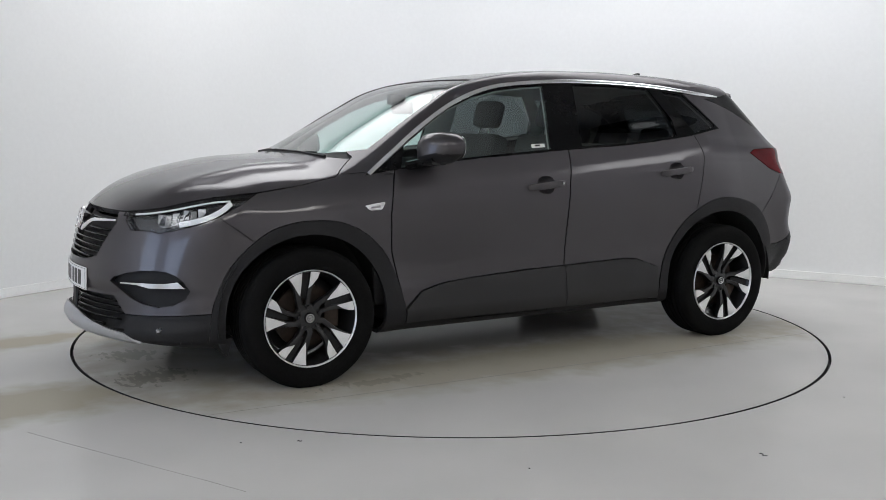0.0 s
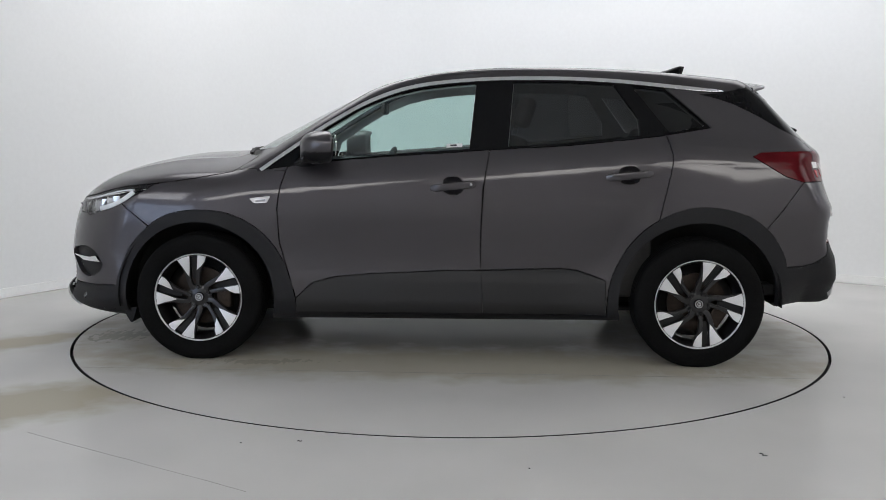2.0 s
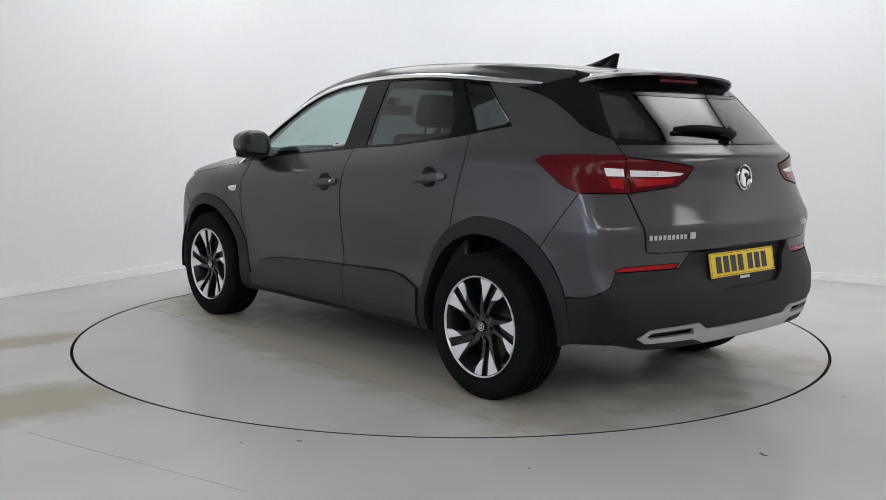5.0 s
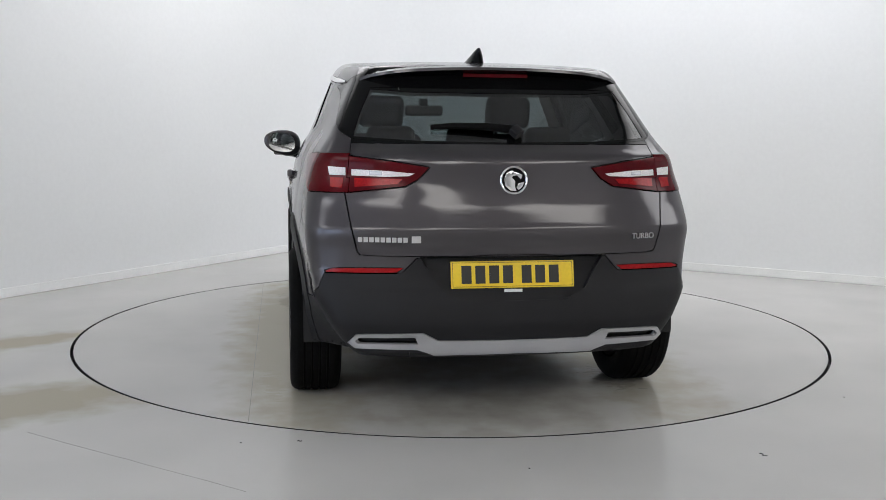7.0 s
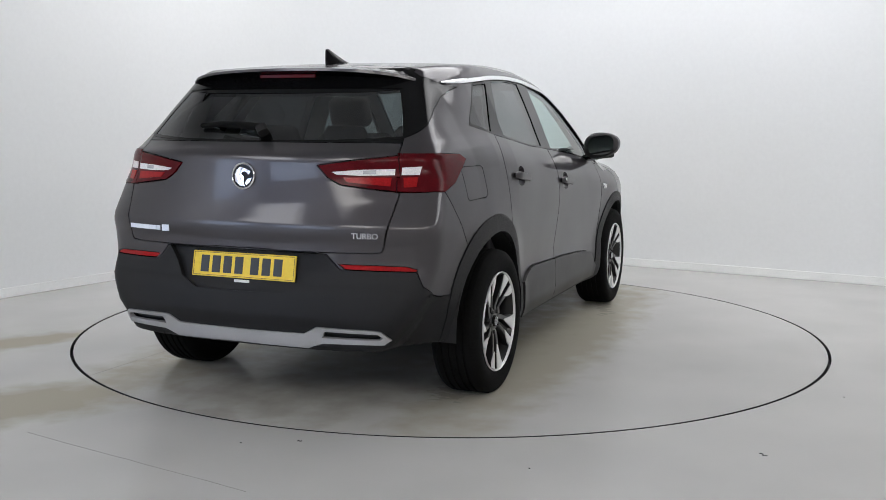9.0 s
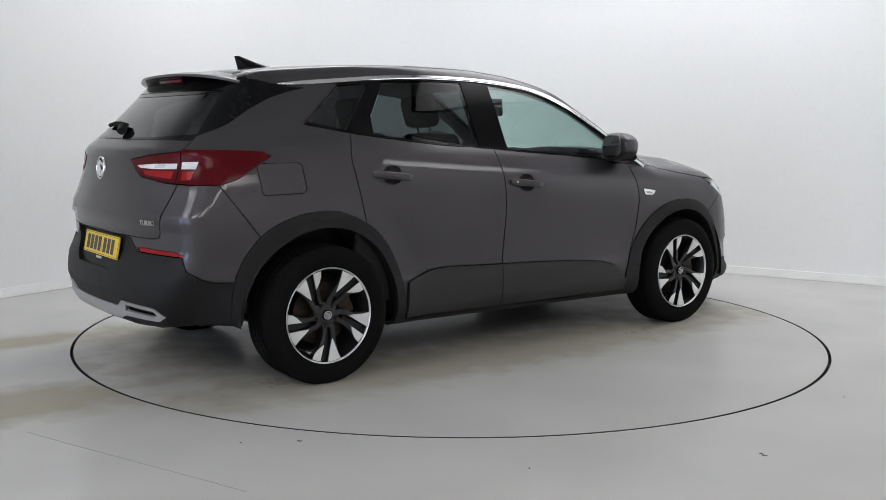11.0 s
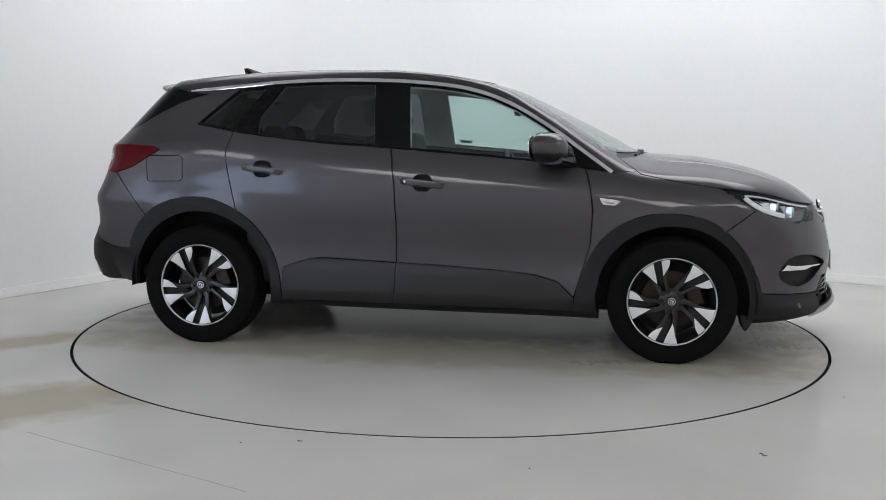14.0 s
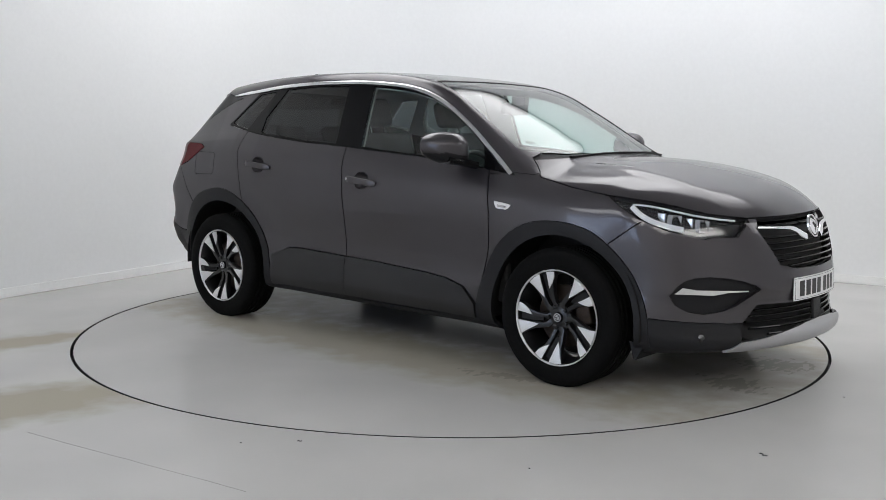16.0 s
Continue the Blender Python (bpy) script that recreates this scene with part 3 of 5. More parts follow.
TAILGATE = [(.645, 1.216), (.658, 1.145), (.665, 1.08), (.682, .985), (.66, .848), (.637, .750), (.625, .737), (.375, .735), (0, .738)]
BACK_GLASS = [(0, 1.195), (.386, 1.201), (.638, 1.218), (.600, 1.32), (.55, 1.42), (.40, 1.408), (0, 1.404)]
BLACK_REAR_END = [(0, .731), (.375, .729), (.40, .726), (.458, .664), (.766, .660), (.79, .60), (.797, .56)]
REFLECTOR = [(.453, .686), (.60, .685), (.73, .681), (.768, .669), (.762, .661), (.48, .667)]
SKID_REAR = [(0, .391), (.315, .392), (.375, .426), (.60, .420), (.645, .415), (.672, .380), (.645, .358), (.40, .355), (.33, .334), (0, .336)]
TRIM_HOLE = [(.408, .409), (.630, .404), (.646, .388), (.634, .377), (.395, .379)]
RECESS_REAR = [(0, .730), (.385, .729), (.303, .603), (.215, .560), (0, .557)]

GRILLE = [(0, .845), (.398, .843), (.428, .800), (.334, .635), (.222, .611), (0, .606)]
LOW_GRILLE = [(0, .446), (.229, .447), (.463, .452), (.548, .354), (.566, .298), (.36, .322), (.15, .346), (0, .352)]
SKID_FRONT = [(0, .346), (.15, .340), (.36, .316), (.566, .291), (.615, .250), (.37, .252), (.1, .268), (0, .270)]
FOG_POD = [(.784, .478), (.760, .562), (.700, .590), (.585, .580), (.448, .532), (.490, .508), (.585, .438), (.712, .414)]
SCREEN = [(1.162, 0), (1.150, .22), (1.090, .451), (1.028, .580), (.950, .672), (.612, .612), (.42, .575), (.255, .535), (.268, .30), (.272, 0)]
HOOD_REAR = [(1.205, 0), (1.19, .22), (1.14, .45), (1.08, .6), (1.03, .69)]
ROOF = [(.262, 0), (.258, .30), (.245, .53), (-.3, .545), (-1.0, .55), (-1.60, .50), (-1.66, .25), (-1.67, 0)]


def smooth_line(pts, closed=False, n=3):
    """Round a polyline's corners a little (Chaikin)."""
    for _ in range(n):
        out = []
        m = len(pts)
        for i in range(m if closed else m - 1):
            a, b = pts[i], pts[(i + 1) % m]
            out += [(a[0] * .75 + b[0] * .25, a[1] * .75 + b[1] * .25), (a[0] * .25 + b[0] * .75, a[1] * .25 + b[1] * .75)]
        pts = out if closed else [pts[0]] + out + [pts[-1]]
    return pts


ARCH_F, ARCH_R, GAP_REAR = smooth_line(ARCH_F, n=2), smooth_line(ARCH_R, n=2), smooth_line(GAP_REAR, n=2)
FOG_POD = smooth_line(FOG_POD, True, 1)


def inside(px, py, poly):
    poly = np.array(poly)
    r = np.zeros(len(px), bool)
    for (x0, y0), (x1, y1) in zip(poly, np.roll(poly, -1, 0)):
        c = (y0 > py) != (y1 > py)
        with np.errstate(divide="ignore", invalid="ignore"):
            r ^= c & (px < (x1 - x0) * (py - y0) / (y1 - y0) + x0)
    return r


def cut(bm, pts, axes, keep, closed=True, mirrored=False):
    """Cut the body along an outline seen along the third axis."""
    a, b = axes
    for sign in ((1, -1) if mirrored else (1,)):
        line = [(p[0] * (sign if a == 1 else 1), p[1] * (sign if b == 1 else 1)) for p in pts]
        us, vs = [p[0] for p in line], [p[1] for p in line]
        lo, hi = (min(us) - .05, min(vs) - .05), (max(us) + .05, max(vs) + .05)
        pool = {}

        def near(f):
            cs = [v.co for v in f.verts]
            cu, cv = sum(p[a] for p in cs) / len(cs), sum(p[b] for p in cs) / len(cs)
            return cu, cv, max(abs(p[a] - cu) + abs(p[b] - cv) for p in cs)
        for f in bm.faces:
            c = f.verts[0].co
            if lo[0] < c[a] < hi[0] and lo[1] < c[b] < hi[1] and keep(f.calc_center_median()):
                pool[f] = near(f)
        m = len(line)
        for i in range(m if closed else m - 1):
            p, q = line[i], line[(i + 1) % m]
            du, dv = q[0] - p[0], q[1] - p[1]
            length = math.hypot(du, dv)
            if length < 1e-4:
                continue
            nu, nv = -dv / length, du / length
            sel = []
            for f, (cu, cv, rad) in pool.items():
                if abs((cu - p[0]) * nu + (cv - p[1]) * nv) > rad:
                    continue
                t = ((cu - p[0]) * du + (cv - p[1]) * dv) / length
                if t < -rad or t > length + rad:
                    continue
                s0, s1, t0, t1 = 9, -9, 9, -9
                for v in f.verts:
                    s = (v.co[a] - p[0]) * nu + (v.co[b] - p[1]) * nv
                    t = (v.co[a] - p[0]) * du / length + (v.co[b] - p[1]) * dv / length
                    s0, s1, t0, t1 = min(s0, s), max(s1, s), min(t0, t), max(t1, t)
                if s0 < -1e-5 and s1 > 1e-5 and t1 > -1e-4 and t0 < length + 1e-4:
                    sel.append(f)
            if not sel:
                continue
            no, co = [0.0] * 3, [0.0] * 3
            no[a], no[b], co[a], co[b] = nu, nv, p[0], p[1]
            geom = list({v for f in sel for v in f.verts}) + list({e for f in sel for e in f.edges}) + sel
            r = bmesh.ops.bisect_plane(bm, geom=geom, dist=1e-5, plane_co=co, plane_no=no)
            for f in sel:
                pool.pop(f, None)
            for g in r["geom"]:
                if isinstance(g, bmesh.types.BMFace):
                    pool[g] = near(g)


def cut_body():
    verts, faces = body_grid()
    me = bpy.data.meshes.new("body")
    me.from_pydata(verts.tolist(), [], faces)
    bm = bmesh.new()
    bm.from_mesh(me)
    bpy.data.meshes.remove(me)
    side = lambda c: abs(c.y) > .48
    front = lambda c: c.x > 1.7
    back = lambda c: c.x < -1.55
    above = lambda c: c.z > .95
    X, Y, Z = 0, 1, 2
    for pts in (CHROME_STRIP, FRONT_GLASS, SIDE_GLASS, QUARTER_GLASS, WELL_F, WELL_R, SILL, HEADLAMP, FLAP, TAIL_SIDE):
        cut(bm, pts, (X, Z), side)
    cut(bm, BELT, (X, Z), side, False)
    cut(bm, [(.82, 1.050), (.977, 1.03)], (X, Z), side, False)
    cut(bm, [(-1.156, 1.475), (-1.394, 1.267)], (X, Z), side, False)
    cut(bm, [(-2.4, 1.19), (-1.5, 1.19)], (X, Z), lambda c: c.x < -1.7, False)
    cut(bm, REAR_TRIM, (X, Z), lambda c: abs(c.y) > .40)
    for pts in (GAP_FRONT, GAP_B, GAP_REAR, ARCH_F, ARCH_R, SILL_LOW, FENDER_GAP, TAIL_GAP):
        cut(bm, pts, (X, Z), side, False)
    cut(bm, HOOD_LINE, (X, Z), lambda c: c.z > .75 and c.x > .9 and abs(c.y) > -1, False)
    for pts in (BUMPER_LOW_SIDE, BLACK_REAR_SIDE):
        cut(bm, pts, (X, Z), lambda c: abs(c.y) > .5, False)
    for h in HANDLES:
        cut(bm, cup_outline(*h), (X, Z), side)
    for pts in (TAIL_END, REFLECTOR, SKID_REAR, TRIM_HOLE, RECESS_REAR):
        cut(bm, pts, (Y, Z), back, True, True)
    cut(bm, BACK_GLASS, (Y, Z), lambda c: c.x < -1.55 and c.z > 1.1, True, True)
    for pts in (TAILGATE, BLACK_REAR_END):
        cut(bm, pts, (Y, Z), back, False, True)
    for pts in (GRILLE, LOW_GRILLE, SKID_FRONT, FOG_POD):
        cut(bm, pts, (Y, Z), front, True, True)
    cut(bm, SCREEN, (X, Y), above, True, True)
    cut(bm, ROOF, (X, Y), lambda c: c.z > 1.4, True, True)
    cut(bm, HOOD_REAR, (X, Y), above, False, True)
    bm.verts.ensure_lookup_table()
    v = settle_on_body(np.array([p.co for p in bm.verts]), 3)
    bm.verts.index_update()
    f = [[p.index for p in q.verts] for q in bm.faces]
    bm.free()
    return v, f


HANDLES = ((-.030, .953), (-.952, 1.017))     # middles of the door handles


def cup_outline(x, z):
    return [(x + .052 * math.copysign(abs(math.cos(a)) ** .7, math.cos(a)), z + .045 * math.copysign(abs(math.sin(a)) ** .7, math.sin(a)))
            for a in (2 * math.pi * i / 16 for i in range(16))]


def above_line(x, z, pts):
    p = sorted(pts)
    return z > np.interp(x, [q[0] for q in p], [q[1] for q in p])


def ahead_of(x, z, pts):
    p = sorted(((b, a) for a, b in pts))
    return x > np.interp(z, [q[0] for q in p], [q[1] for q in p])


def classify(v, faces):
    """The panel that each face belongs to."""
    c = np.array([v[f].mean(0) for f in faces])
    n = body_normal(c)
    x, y, z = c.T
    w = np.abs(y)
    side = w > .45
    kind = np.full(len(faces), "body_side", object)

    def put(mask, name):
        kind[mask & ~done] = name
        done[mask] = True
    done = np.zeros(len(faces), bool)
    put(side & (w > .5) & (inside(x, z, WELL_F) | inside(x, z, WELL_R)), "open")
    put((x > 1.9) & inside(w, z, SKID_FRONT) & (n[:, 0] > .1), "front_skid_plate")
    put((n[:, 2] < -.55) & (z < .36), "underbody")
    # glass and its surround
    put(inside(x, w, SCREEN) & (z > 1.0), "windscreen")
    put((x < -1.5) & inside(w, z, BACK_GLASS) & (z > 1.15), "rear_window")
    put(side & (z > 1) & inside(x, z, FRONT_GLASS), "front_door_glass")
    put(side & (z > 1) & inside(x, z, SIDE_GLASS), "rear_door_glass")
    put(side & (z > 1) & inside(x, z, QUARTER_GLASS), "quarter_glass")
    put(side & (z > 1) & inside(x, z, CHROME_STRIP), "chrome_strip")
    put(side & (z > 1) & inside(x, z, WINDOWS) & (n[:, 1] * np.sign(y) > .3), "window_surround")
    put((w > .42) & inside(x, z, REAR_TRIM) & (z > 1.16), "rear_pillar_trim")
    put((x < -1.6) & (z > 1.19) & inside(w, z, TAILGATE + [(0, 1.6), (.645, 1.6)]) & (n[:, 0] < -.3), "rear_window_surround")
    # lamps
    put((x < -1.58) & (((x < -1.95) & inside(w, z, TAIL_END)) | ((x >= -1.97) & (w > .6) & inside(x, z, TAIL_SIDE))), "tail_lamp")
    put((x > 1.5) & (w > .40) & inside(x, z, HEADLAMP), "headlamp")
    # rear
    put((x < -1.8) & inside(w, z, REFLECTOR), "reflector")
    put((x < -1.8) & inside(w, z, TRIM_HOLE), "exhaust_hole")
    put((x < -1.8) & inside(w, z, SKID_REAR), "rear_skid_plate")
    put((x < -1.8) & inside(w, z, RECESS_REAR), "plate_recess")
    low_end = ~above_line(w, z, BLACK_REAR_END + [(.95, .3)])
    low_side = ~above_line(x, z, BLACK_REAR_SIDE)
    arch_r = inside(x, z, ARCH_R) & (w > .6)
    arch_f = inside(x, z, ARCH_F) & (w > .6)
    put(arch_r & (z > .2), "rear_arch_trim")
    put(arch_f & (z > .2), "front_arch_trim")
    put((x < -1.7) & (z < .735) & np.where(x < -2.02, low_end, low_side), "rear_bumper_lower")
    gate = inside(w, z, TAILGATE + [(0, 1.6), (.645, 1.6)])
    put((x < -1.7) & gate & (z > .70) & ((w < .64) | (x < -1.88)), "tailgate")
    put((x < -1.60) & ~ahead_of(x, z, TAIL_GAP) & (z < .99), "rear_bumper")
    # front
    put((x > 1.9) & inside(w, z, GRILLE), "grille_cavity")
    put((x > 1.9) & inside(w, z, LOW_GRILLE), "lower_grille_cavity")
    put((x > 1.9) & inside(w, z, SKID_FRONT), "front_skid_plate")
    put((x > 1.8) & inside(w, z, FOG_POD), "fog_pod")
    put((x > 1.6) & ~above_line(x, z, BUMPER_LOW_SIDE), "front_bumper_lower")
    hood = above_line(x, z, HOOD_LINE) & (x > 1.02) & (z > .8)
    rear_edge = np.interp(w, [p[1] for p in HOOD_REAR], [p[0] for p in HOOD_REAR])
    put(hood & (x > rear_edge) & (w < .90), "bonnet")
    put(hood & (x <= rear_edge) & (w < .69), "cowl")
    put((x > 1.55) & ahead_of(x, z, FENDER_GAP + [(1.555, .2), (2.0, .95)]), "front_bumper")
    # sides
    for hx, hz in HANDLES:
        put(side & inside(x, z, cup_outline(hx, hz)), "handle_cup_front" if hx > -.5 else "handle_cup_rear")
    front_door = ahead_of(x, z, GAP_B) & ~ahead_of(x, z, GAP_FRONT)
    rear_door = ~ahead_of(x, z, GAP_B) & ahead_of(x, z, GAP_REAR + [(-1.114, .3)]) & ~arch_r
    sill = side & inside(x, z, SILL)
    put(sill & (z < .272), "sill")
    put(sill & ahead_of(x, z, GAP_B), "front_door_trim")
    put(sill, "rear_door_trim")
    under_belt = ~above_line(x, z, BELT + [(.977, 1.03)])
    put(side & under_belt & front_door, "front_door")
    put(side & under_belt & rear_door, "rear_door")
    put(side & inside(x, z, FLAP) & (y < 0), "fuel_flap")
    put((x > .8) & (z < 1.03) & ~above_line(x, z, HOOD_LINE), "front_wing")
    put(inside(x, w, ROOF) & (z > 1.4), "roof")
    return kind, y > 0


def panel(name, v, faces, mat, parent, label="", offset=0.0, gap=.0022, lip=.012):
    """One body panel as its own mesh: its edge drawn in by the gap and turned inwards."""
    used = sorted({i for f in faces for i in f})
    index = {o: k for k, o in enumerate(used)}
    p = v[used]
    nrm = body_normal(p)
    p = p + nrm * offset
    fs = [[index[i] for i in f] for f in faces]
    count, owner = {}, {}
    for f in fs:
        for a, b in zip(f, f[1:] + f[:1]):
            k = (min(a, b), max(a, b))
            count[k] = count.get(k, 0) + 1
            owner[k] = (a, b, f)
    edge = [owner[k] for k in count if count[k] == 1]
    push = np.zeros_like(p)
    for a, b, f in edge:
        d = p[b] - p[a]
        d = d / max(np.linalg.norm(d), 1e-9)
        t = np.cross(nrm[a], d)
        push[a] += t
        push[b] += t
    ln = np.linalg.norm(push, axis=1)
    rim = ln > 1e-6
    p[rim] += push[rim] / ln[rim][:, None] * gap
    rim_ids = sorted({i for a, b, _ in edge for i in (a, b)})
    low = {i: len(p) + 2 * k for k, i in enumerate(rim_ids)}
    extra = []
    for i in rim_ids:
        extra.append(p[i] - nrm[i] * .0015)
        extra.append(p[i] - nrm[i] * lip)
    pts = np.vstack([p] + ([np.array(extra)] if extra else []))
    lip_faces = []
    for a, b, _ in edge:
        lip_faces.append([b, a, low[a] + 1, low[b] + 1])
    me = bpy.data.meshes.new(name)
    me.from_pydata(pts.tolist(), [], fs + lip_faces)
    me.materials.append(mat)
    me.polygons.foreach_set("use_smooth", [True] * len(fs) + [False] * len(lip_faces))
    normals = []
    for f in fs:
        normals += [tuple(nrm[i]) for i in f]
    for f in lip_faces:
        a, b, c = (Vector(pts[i]) for i in f[:3])
        q = (b - a).cross(c - b)
        q = tuple(q.normalized()) if q.length > 1e-12 else (0, 0, 1)
        normals += [q] * 4
    me.normals_split_custom_set(normals)
    ob = new(name, me)
    ob.parent = parent
    if label:
        tagged(ob, label)
    return ob


def surface(x=None, y=None, z=None, off=0.0, aim=None):
    """The point of the body met from outside along the one axis that is left out, raised by off; and the normal."""
    lo = {"x": (1.0, 2.6) if (aim or 1) > 0 else (-1.0, -2.6), "y": (.3, 1.2) if (aim or 1) > 0 else (-.3, -1.2), "z": (.8, 2.0)}
    k = "x" if x is None else "y" if y is None else "z"
    a, b = lo[k]
    i = "xyz".index(k)
    q = np.tile(np.array([0.0 if c is None else c for c in (x, y, z)]), (48, 1))
    for _ in range(4):
        q[:, i] = np.linspace(a, b, 48)
        out = np.where(body_field(q) >= 0)[0]
        j = max(1, out[0]) if len(out) else 47
        a, b = q[j - 1, i], q[j, i]
    q = q[j:j + 1]
    n = body_normal(q)[0]
    return Vector(q[0] + n * off), Vector(n)


def on_front(y, z, off=0.0):
    return surface(None, y, z, off, 1)[0]


def on_back(y, z, off=0.0):
    return surface(None, y, z, off, -1)[0]


def on_side(x, z, s=1, off=0.0):
    return surface(x, None, z, off, s)[0]


def front_way(p):
    return body_normal(np.array([tuple(p)]))[0]


# ---- the car ----
def panels(car):
    v, faces = cut_body()
    kind, left = classify(v, faces)
    looks = {
        "underbody": (PLASTIC, 0, 0, "black underbody tray"), "windscreen": (GLASS, -.004, .003, "clear laminated windscreen"),
        "rear_window": (REAR_GLASS, -.002, 0, "tinted rear window"), "front_door_glass": (GLASS, -.006, .001, "clear greenish side glass"),
        "rear_door_glass": (PRIVACY, -.006, .001, "dark privacy glass"), "quarter_glass": (QUARTER, -.006, .001, "dark privacy glass"),
        "chrome_strip": (GLOSS_BLACK, -.002, .001, "black channel under the chrome strip"), "window_surround": (GLOSS_BLACK, -.002, .0028, "gloss black pillar covers"),
        "rear_pillar_trim": (GLOSS_BLACK, 0, .0015, "gloss black rear pillar trim"), "rear_window_surround": (GLOSS_BLACK, 0, 0, "gloss black surround of the rear window"),
        "reflector": (RED_BRIGHT, -.004, .001, "red rear reflector"),
        # black sheet in each exhaust trim, coloured as the opening's shade
        "exhaust_hole": (DARK, -.03, 0, "black sheet in the exhaust trim, painted shade"), "rear_skid_plate": (SATIN, .008, 0, "satin silver rear skid plate"),
        "plate_recess": (PLASTIC, -.024, -.012, "black recess for the number plate"), "rear_arch_trim": (PLASTIC, .006, .0005, "black plastic wheel arch trim"),
        "front_arch_trim": (PLASTIC, .006, .0005, "black plastic wheel arch trim"), "rear_bumper_lower": (PLASTIC, .002, .0015, "black grained lower bumper"),
        "tailgate": (PAINT, 0, .0042, "grey painted tailgate"), "rear_bumper": (PAINT, 0, .003, "grey painted rear bumper"),
        # black sheets paint the shade inside the grille and intake openings
        "grille_cavity": (DARK, -.05, 0, "black sheet behind the grille, painted shade of the opening"), "lower_grille_cavity": (DARK, -.05, 0, "black sheet in the lower intake, painted shade"),
        "front_skid_plate": (SATIN, .010, 0, "satin silver front skid plate"), "fog_pod": (PLASTIC, -.028, -.010, "black fog lamp recess"),
        "front_bumper_lower": (PLASTIC, .003, .0015, "black grained lower bumper"), "bonnet": (PAINT, 0, .0042, "grey painted bonnet with two creases"),
        "cowl": (PLASTIC, -.010, 0, "black plastic scuttle below the windscreen"), "front_bumper": (PAINT, 0, .003, "grey painted front bumper"),
        "sill": (PLASTIC, -.006, 0, "black sill"), "front_door_trim": (MOULDING, .014, .0016, "dark plastic lower door moulding"),
        "rear_door_trim": (MOULDING, .014, .0016, "dark plastic lower door moulding"), "front_door": (PAINT, 0, .0038, "grey painted front door"),
        "rear_door": (PAINT, 0, .0038, "grey painted rear door"), "fuel_flap": (PAINT, 0, .0028, "grey fuel filler flap"),
        "front_wing": (PAINT, 0, .0034, "grey painted front wing"), "roof": (PAINT, 0, .0015, "grey painted roof"), "body_side": (PAINT, 0, .0015, "grey painted body shell"),
    }
    single = {"underbody", "windscreen", "rear_window", "rear_skid_plate", "plate_recess", "rear_bumper_lower", "tailgate", "rear_bumper", "grille_cavity", "lower_grille_cavity",
              "front_skid_plate", "front_bumper_lower", "bonnet", "cowl", "front_bumper", "roof", "body_side", "rear_window_surround"}
    names = {"rear_arch_trim": "wheel_arch_trim", "front_arch_trim": "wheel_arch_trim",
             "chrome_strip": "strip_channel", "front_door_trim": "door_moulding", "rear_door_trim": "door_moulding", "exhaust_hole": "exhaust_opening"}
    made = {}
    shell = []
    for k in sorted(set(kind)):
        for s in ((None,) if k in single else (True, False)):
            ids = np.where((kind == k) & (True if s is None else left == s))[0]
            if not len(ids):
                continue
            fs = [list(faces[i]) for i in ids]
            if k in looks:
                mat, off, gap, label = looks[k]
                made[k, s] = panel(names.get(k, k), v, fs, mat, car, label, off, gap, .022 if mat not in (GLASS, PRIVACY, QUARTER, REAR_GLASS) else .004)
                if mat is PAINT:
                    shell += fs
            elif k == "headlamp":
                lamp = panel("headlamp", v, fs, LENS, car, "clear headlamp with a white light guide", 0, .002, .004)
                made[k, s] = lamp
                panel("housing", v, fs, LAMP_BACK, lamp, "dark grey lamp housing", -.035, .004, .03)
            elif k == "tail_lamp":
                lamp = None
                for inner in (True, False):
                    g = [f for f in fs if (abs(v[f][:, 1].mean()) < .665 and v[f][:, 0].mean() < -1.9) == inner]
                    if g:
                        made[k, s, inner] = panel("tail_lamp", v, g, RED_LENS, car, "dark red tail lamp with a white band", .003, .002, .016)
    # added black underlay that paints shade into the gaps between panels
    panel("inner_shell", v, shell, DARK, car, "black sheet under the panels, painted shade for their gaps", -.024, 0, .001)
    lining = [list(faces[i]) for i in np.where(np.isin(kind, ["roof", "body_side", "window_surround", "chrome_strip"]))[0] if v[faces[i]][:, 2].mean() > 1.10 and v[faces[i]][:, 0].mean() > -1.6]
    panel("headlining", v, lining, TRIM_GREY, car, "pale grey headlining and pillar covers", -.034, 0, .001)
    return made


def strip_on(name, fn, outline, mat, parent, off, thick=.004, label=""):
    """A thin raised piece laid on a curved surface: outline in the surface's two coordinates, densified."""
    bm = bmesh.new()
    pts = []
    n = len(outline)
    for i in range(n):
        a, b = outline[i], outline[(i + 1) % n]
        for k in range(4):
            pts.append((a[0] + (b[0] - a[0]) * k / 4, a[1] + (b[1] - a[1]) * k / 4))
    top = [bm.verts.new(fn(u, w, off + thick)) for u, w in pts]
    low = [bm.verts.new(fn(u, w, off - .002)) for u, w in pts]
    bm.faces.new(top)
    for i in range(len(pts)):
        j = (i + 1) % len(pts)
        bm.faces.new((top[i], low[i], low[j], top[j]))
    bmesh.ops.recalc_face_normals(bm, faces=bm.faces)
    bmesh.ops.triangulate(bm, faces=[f for f in bm.faces if len(f.verts) > 4])
    return part(name, bm, mat, parent, label)


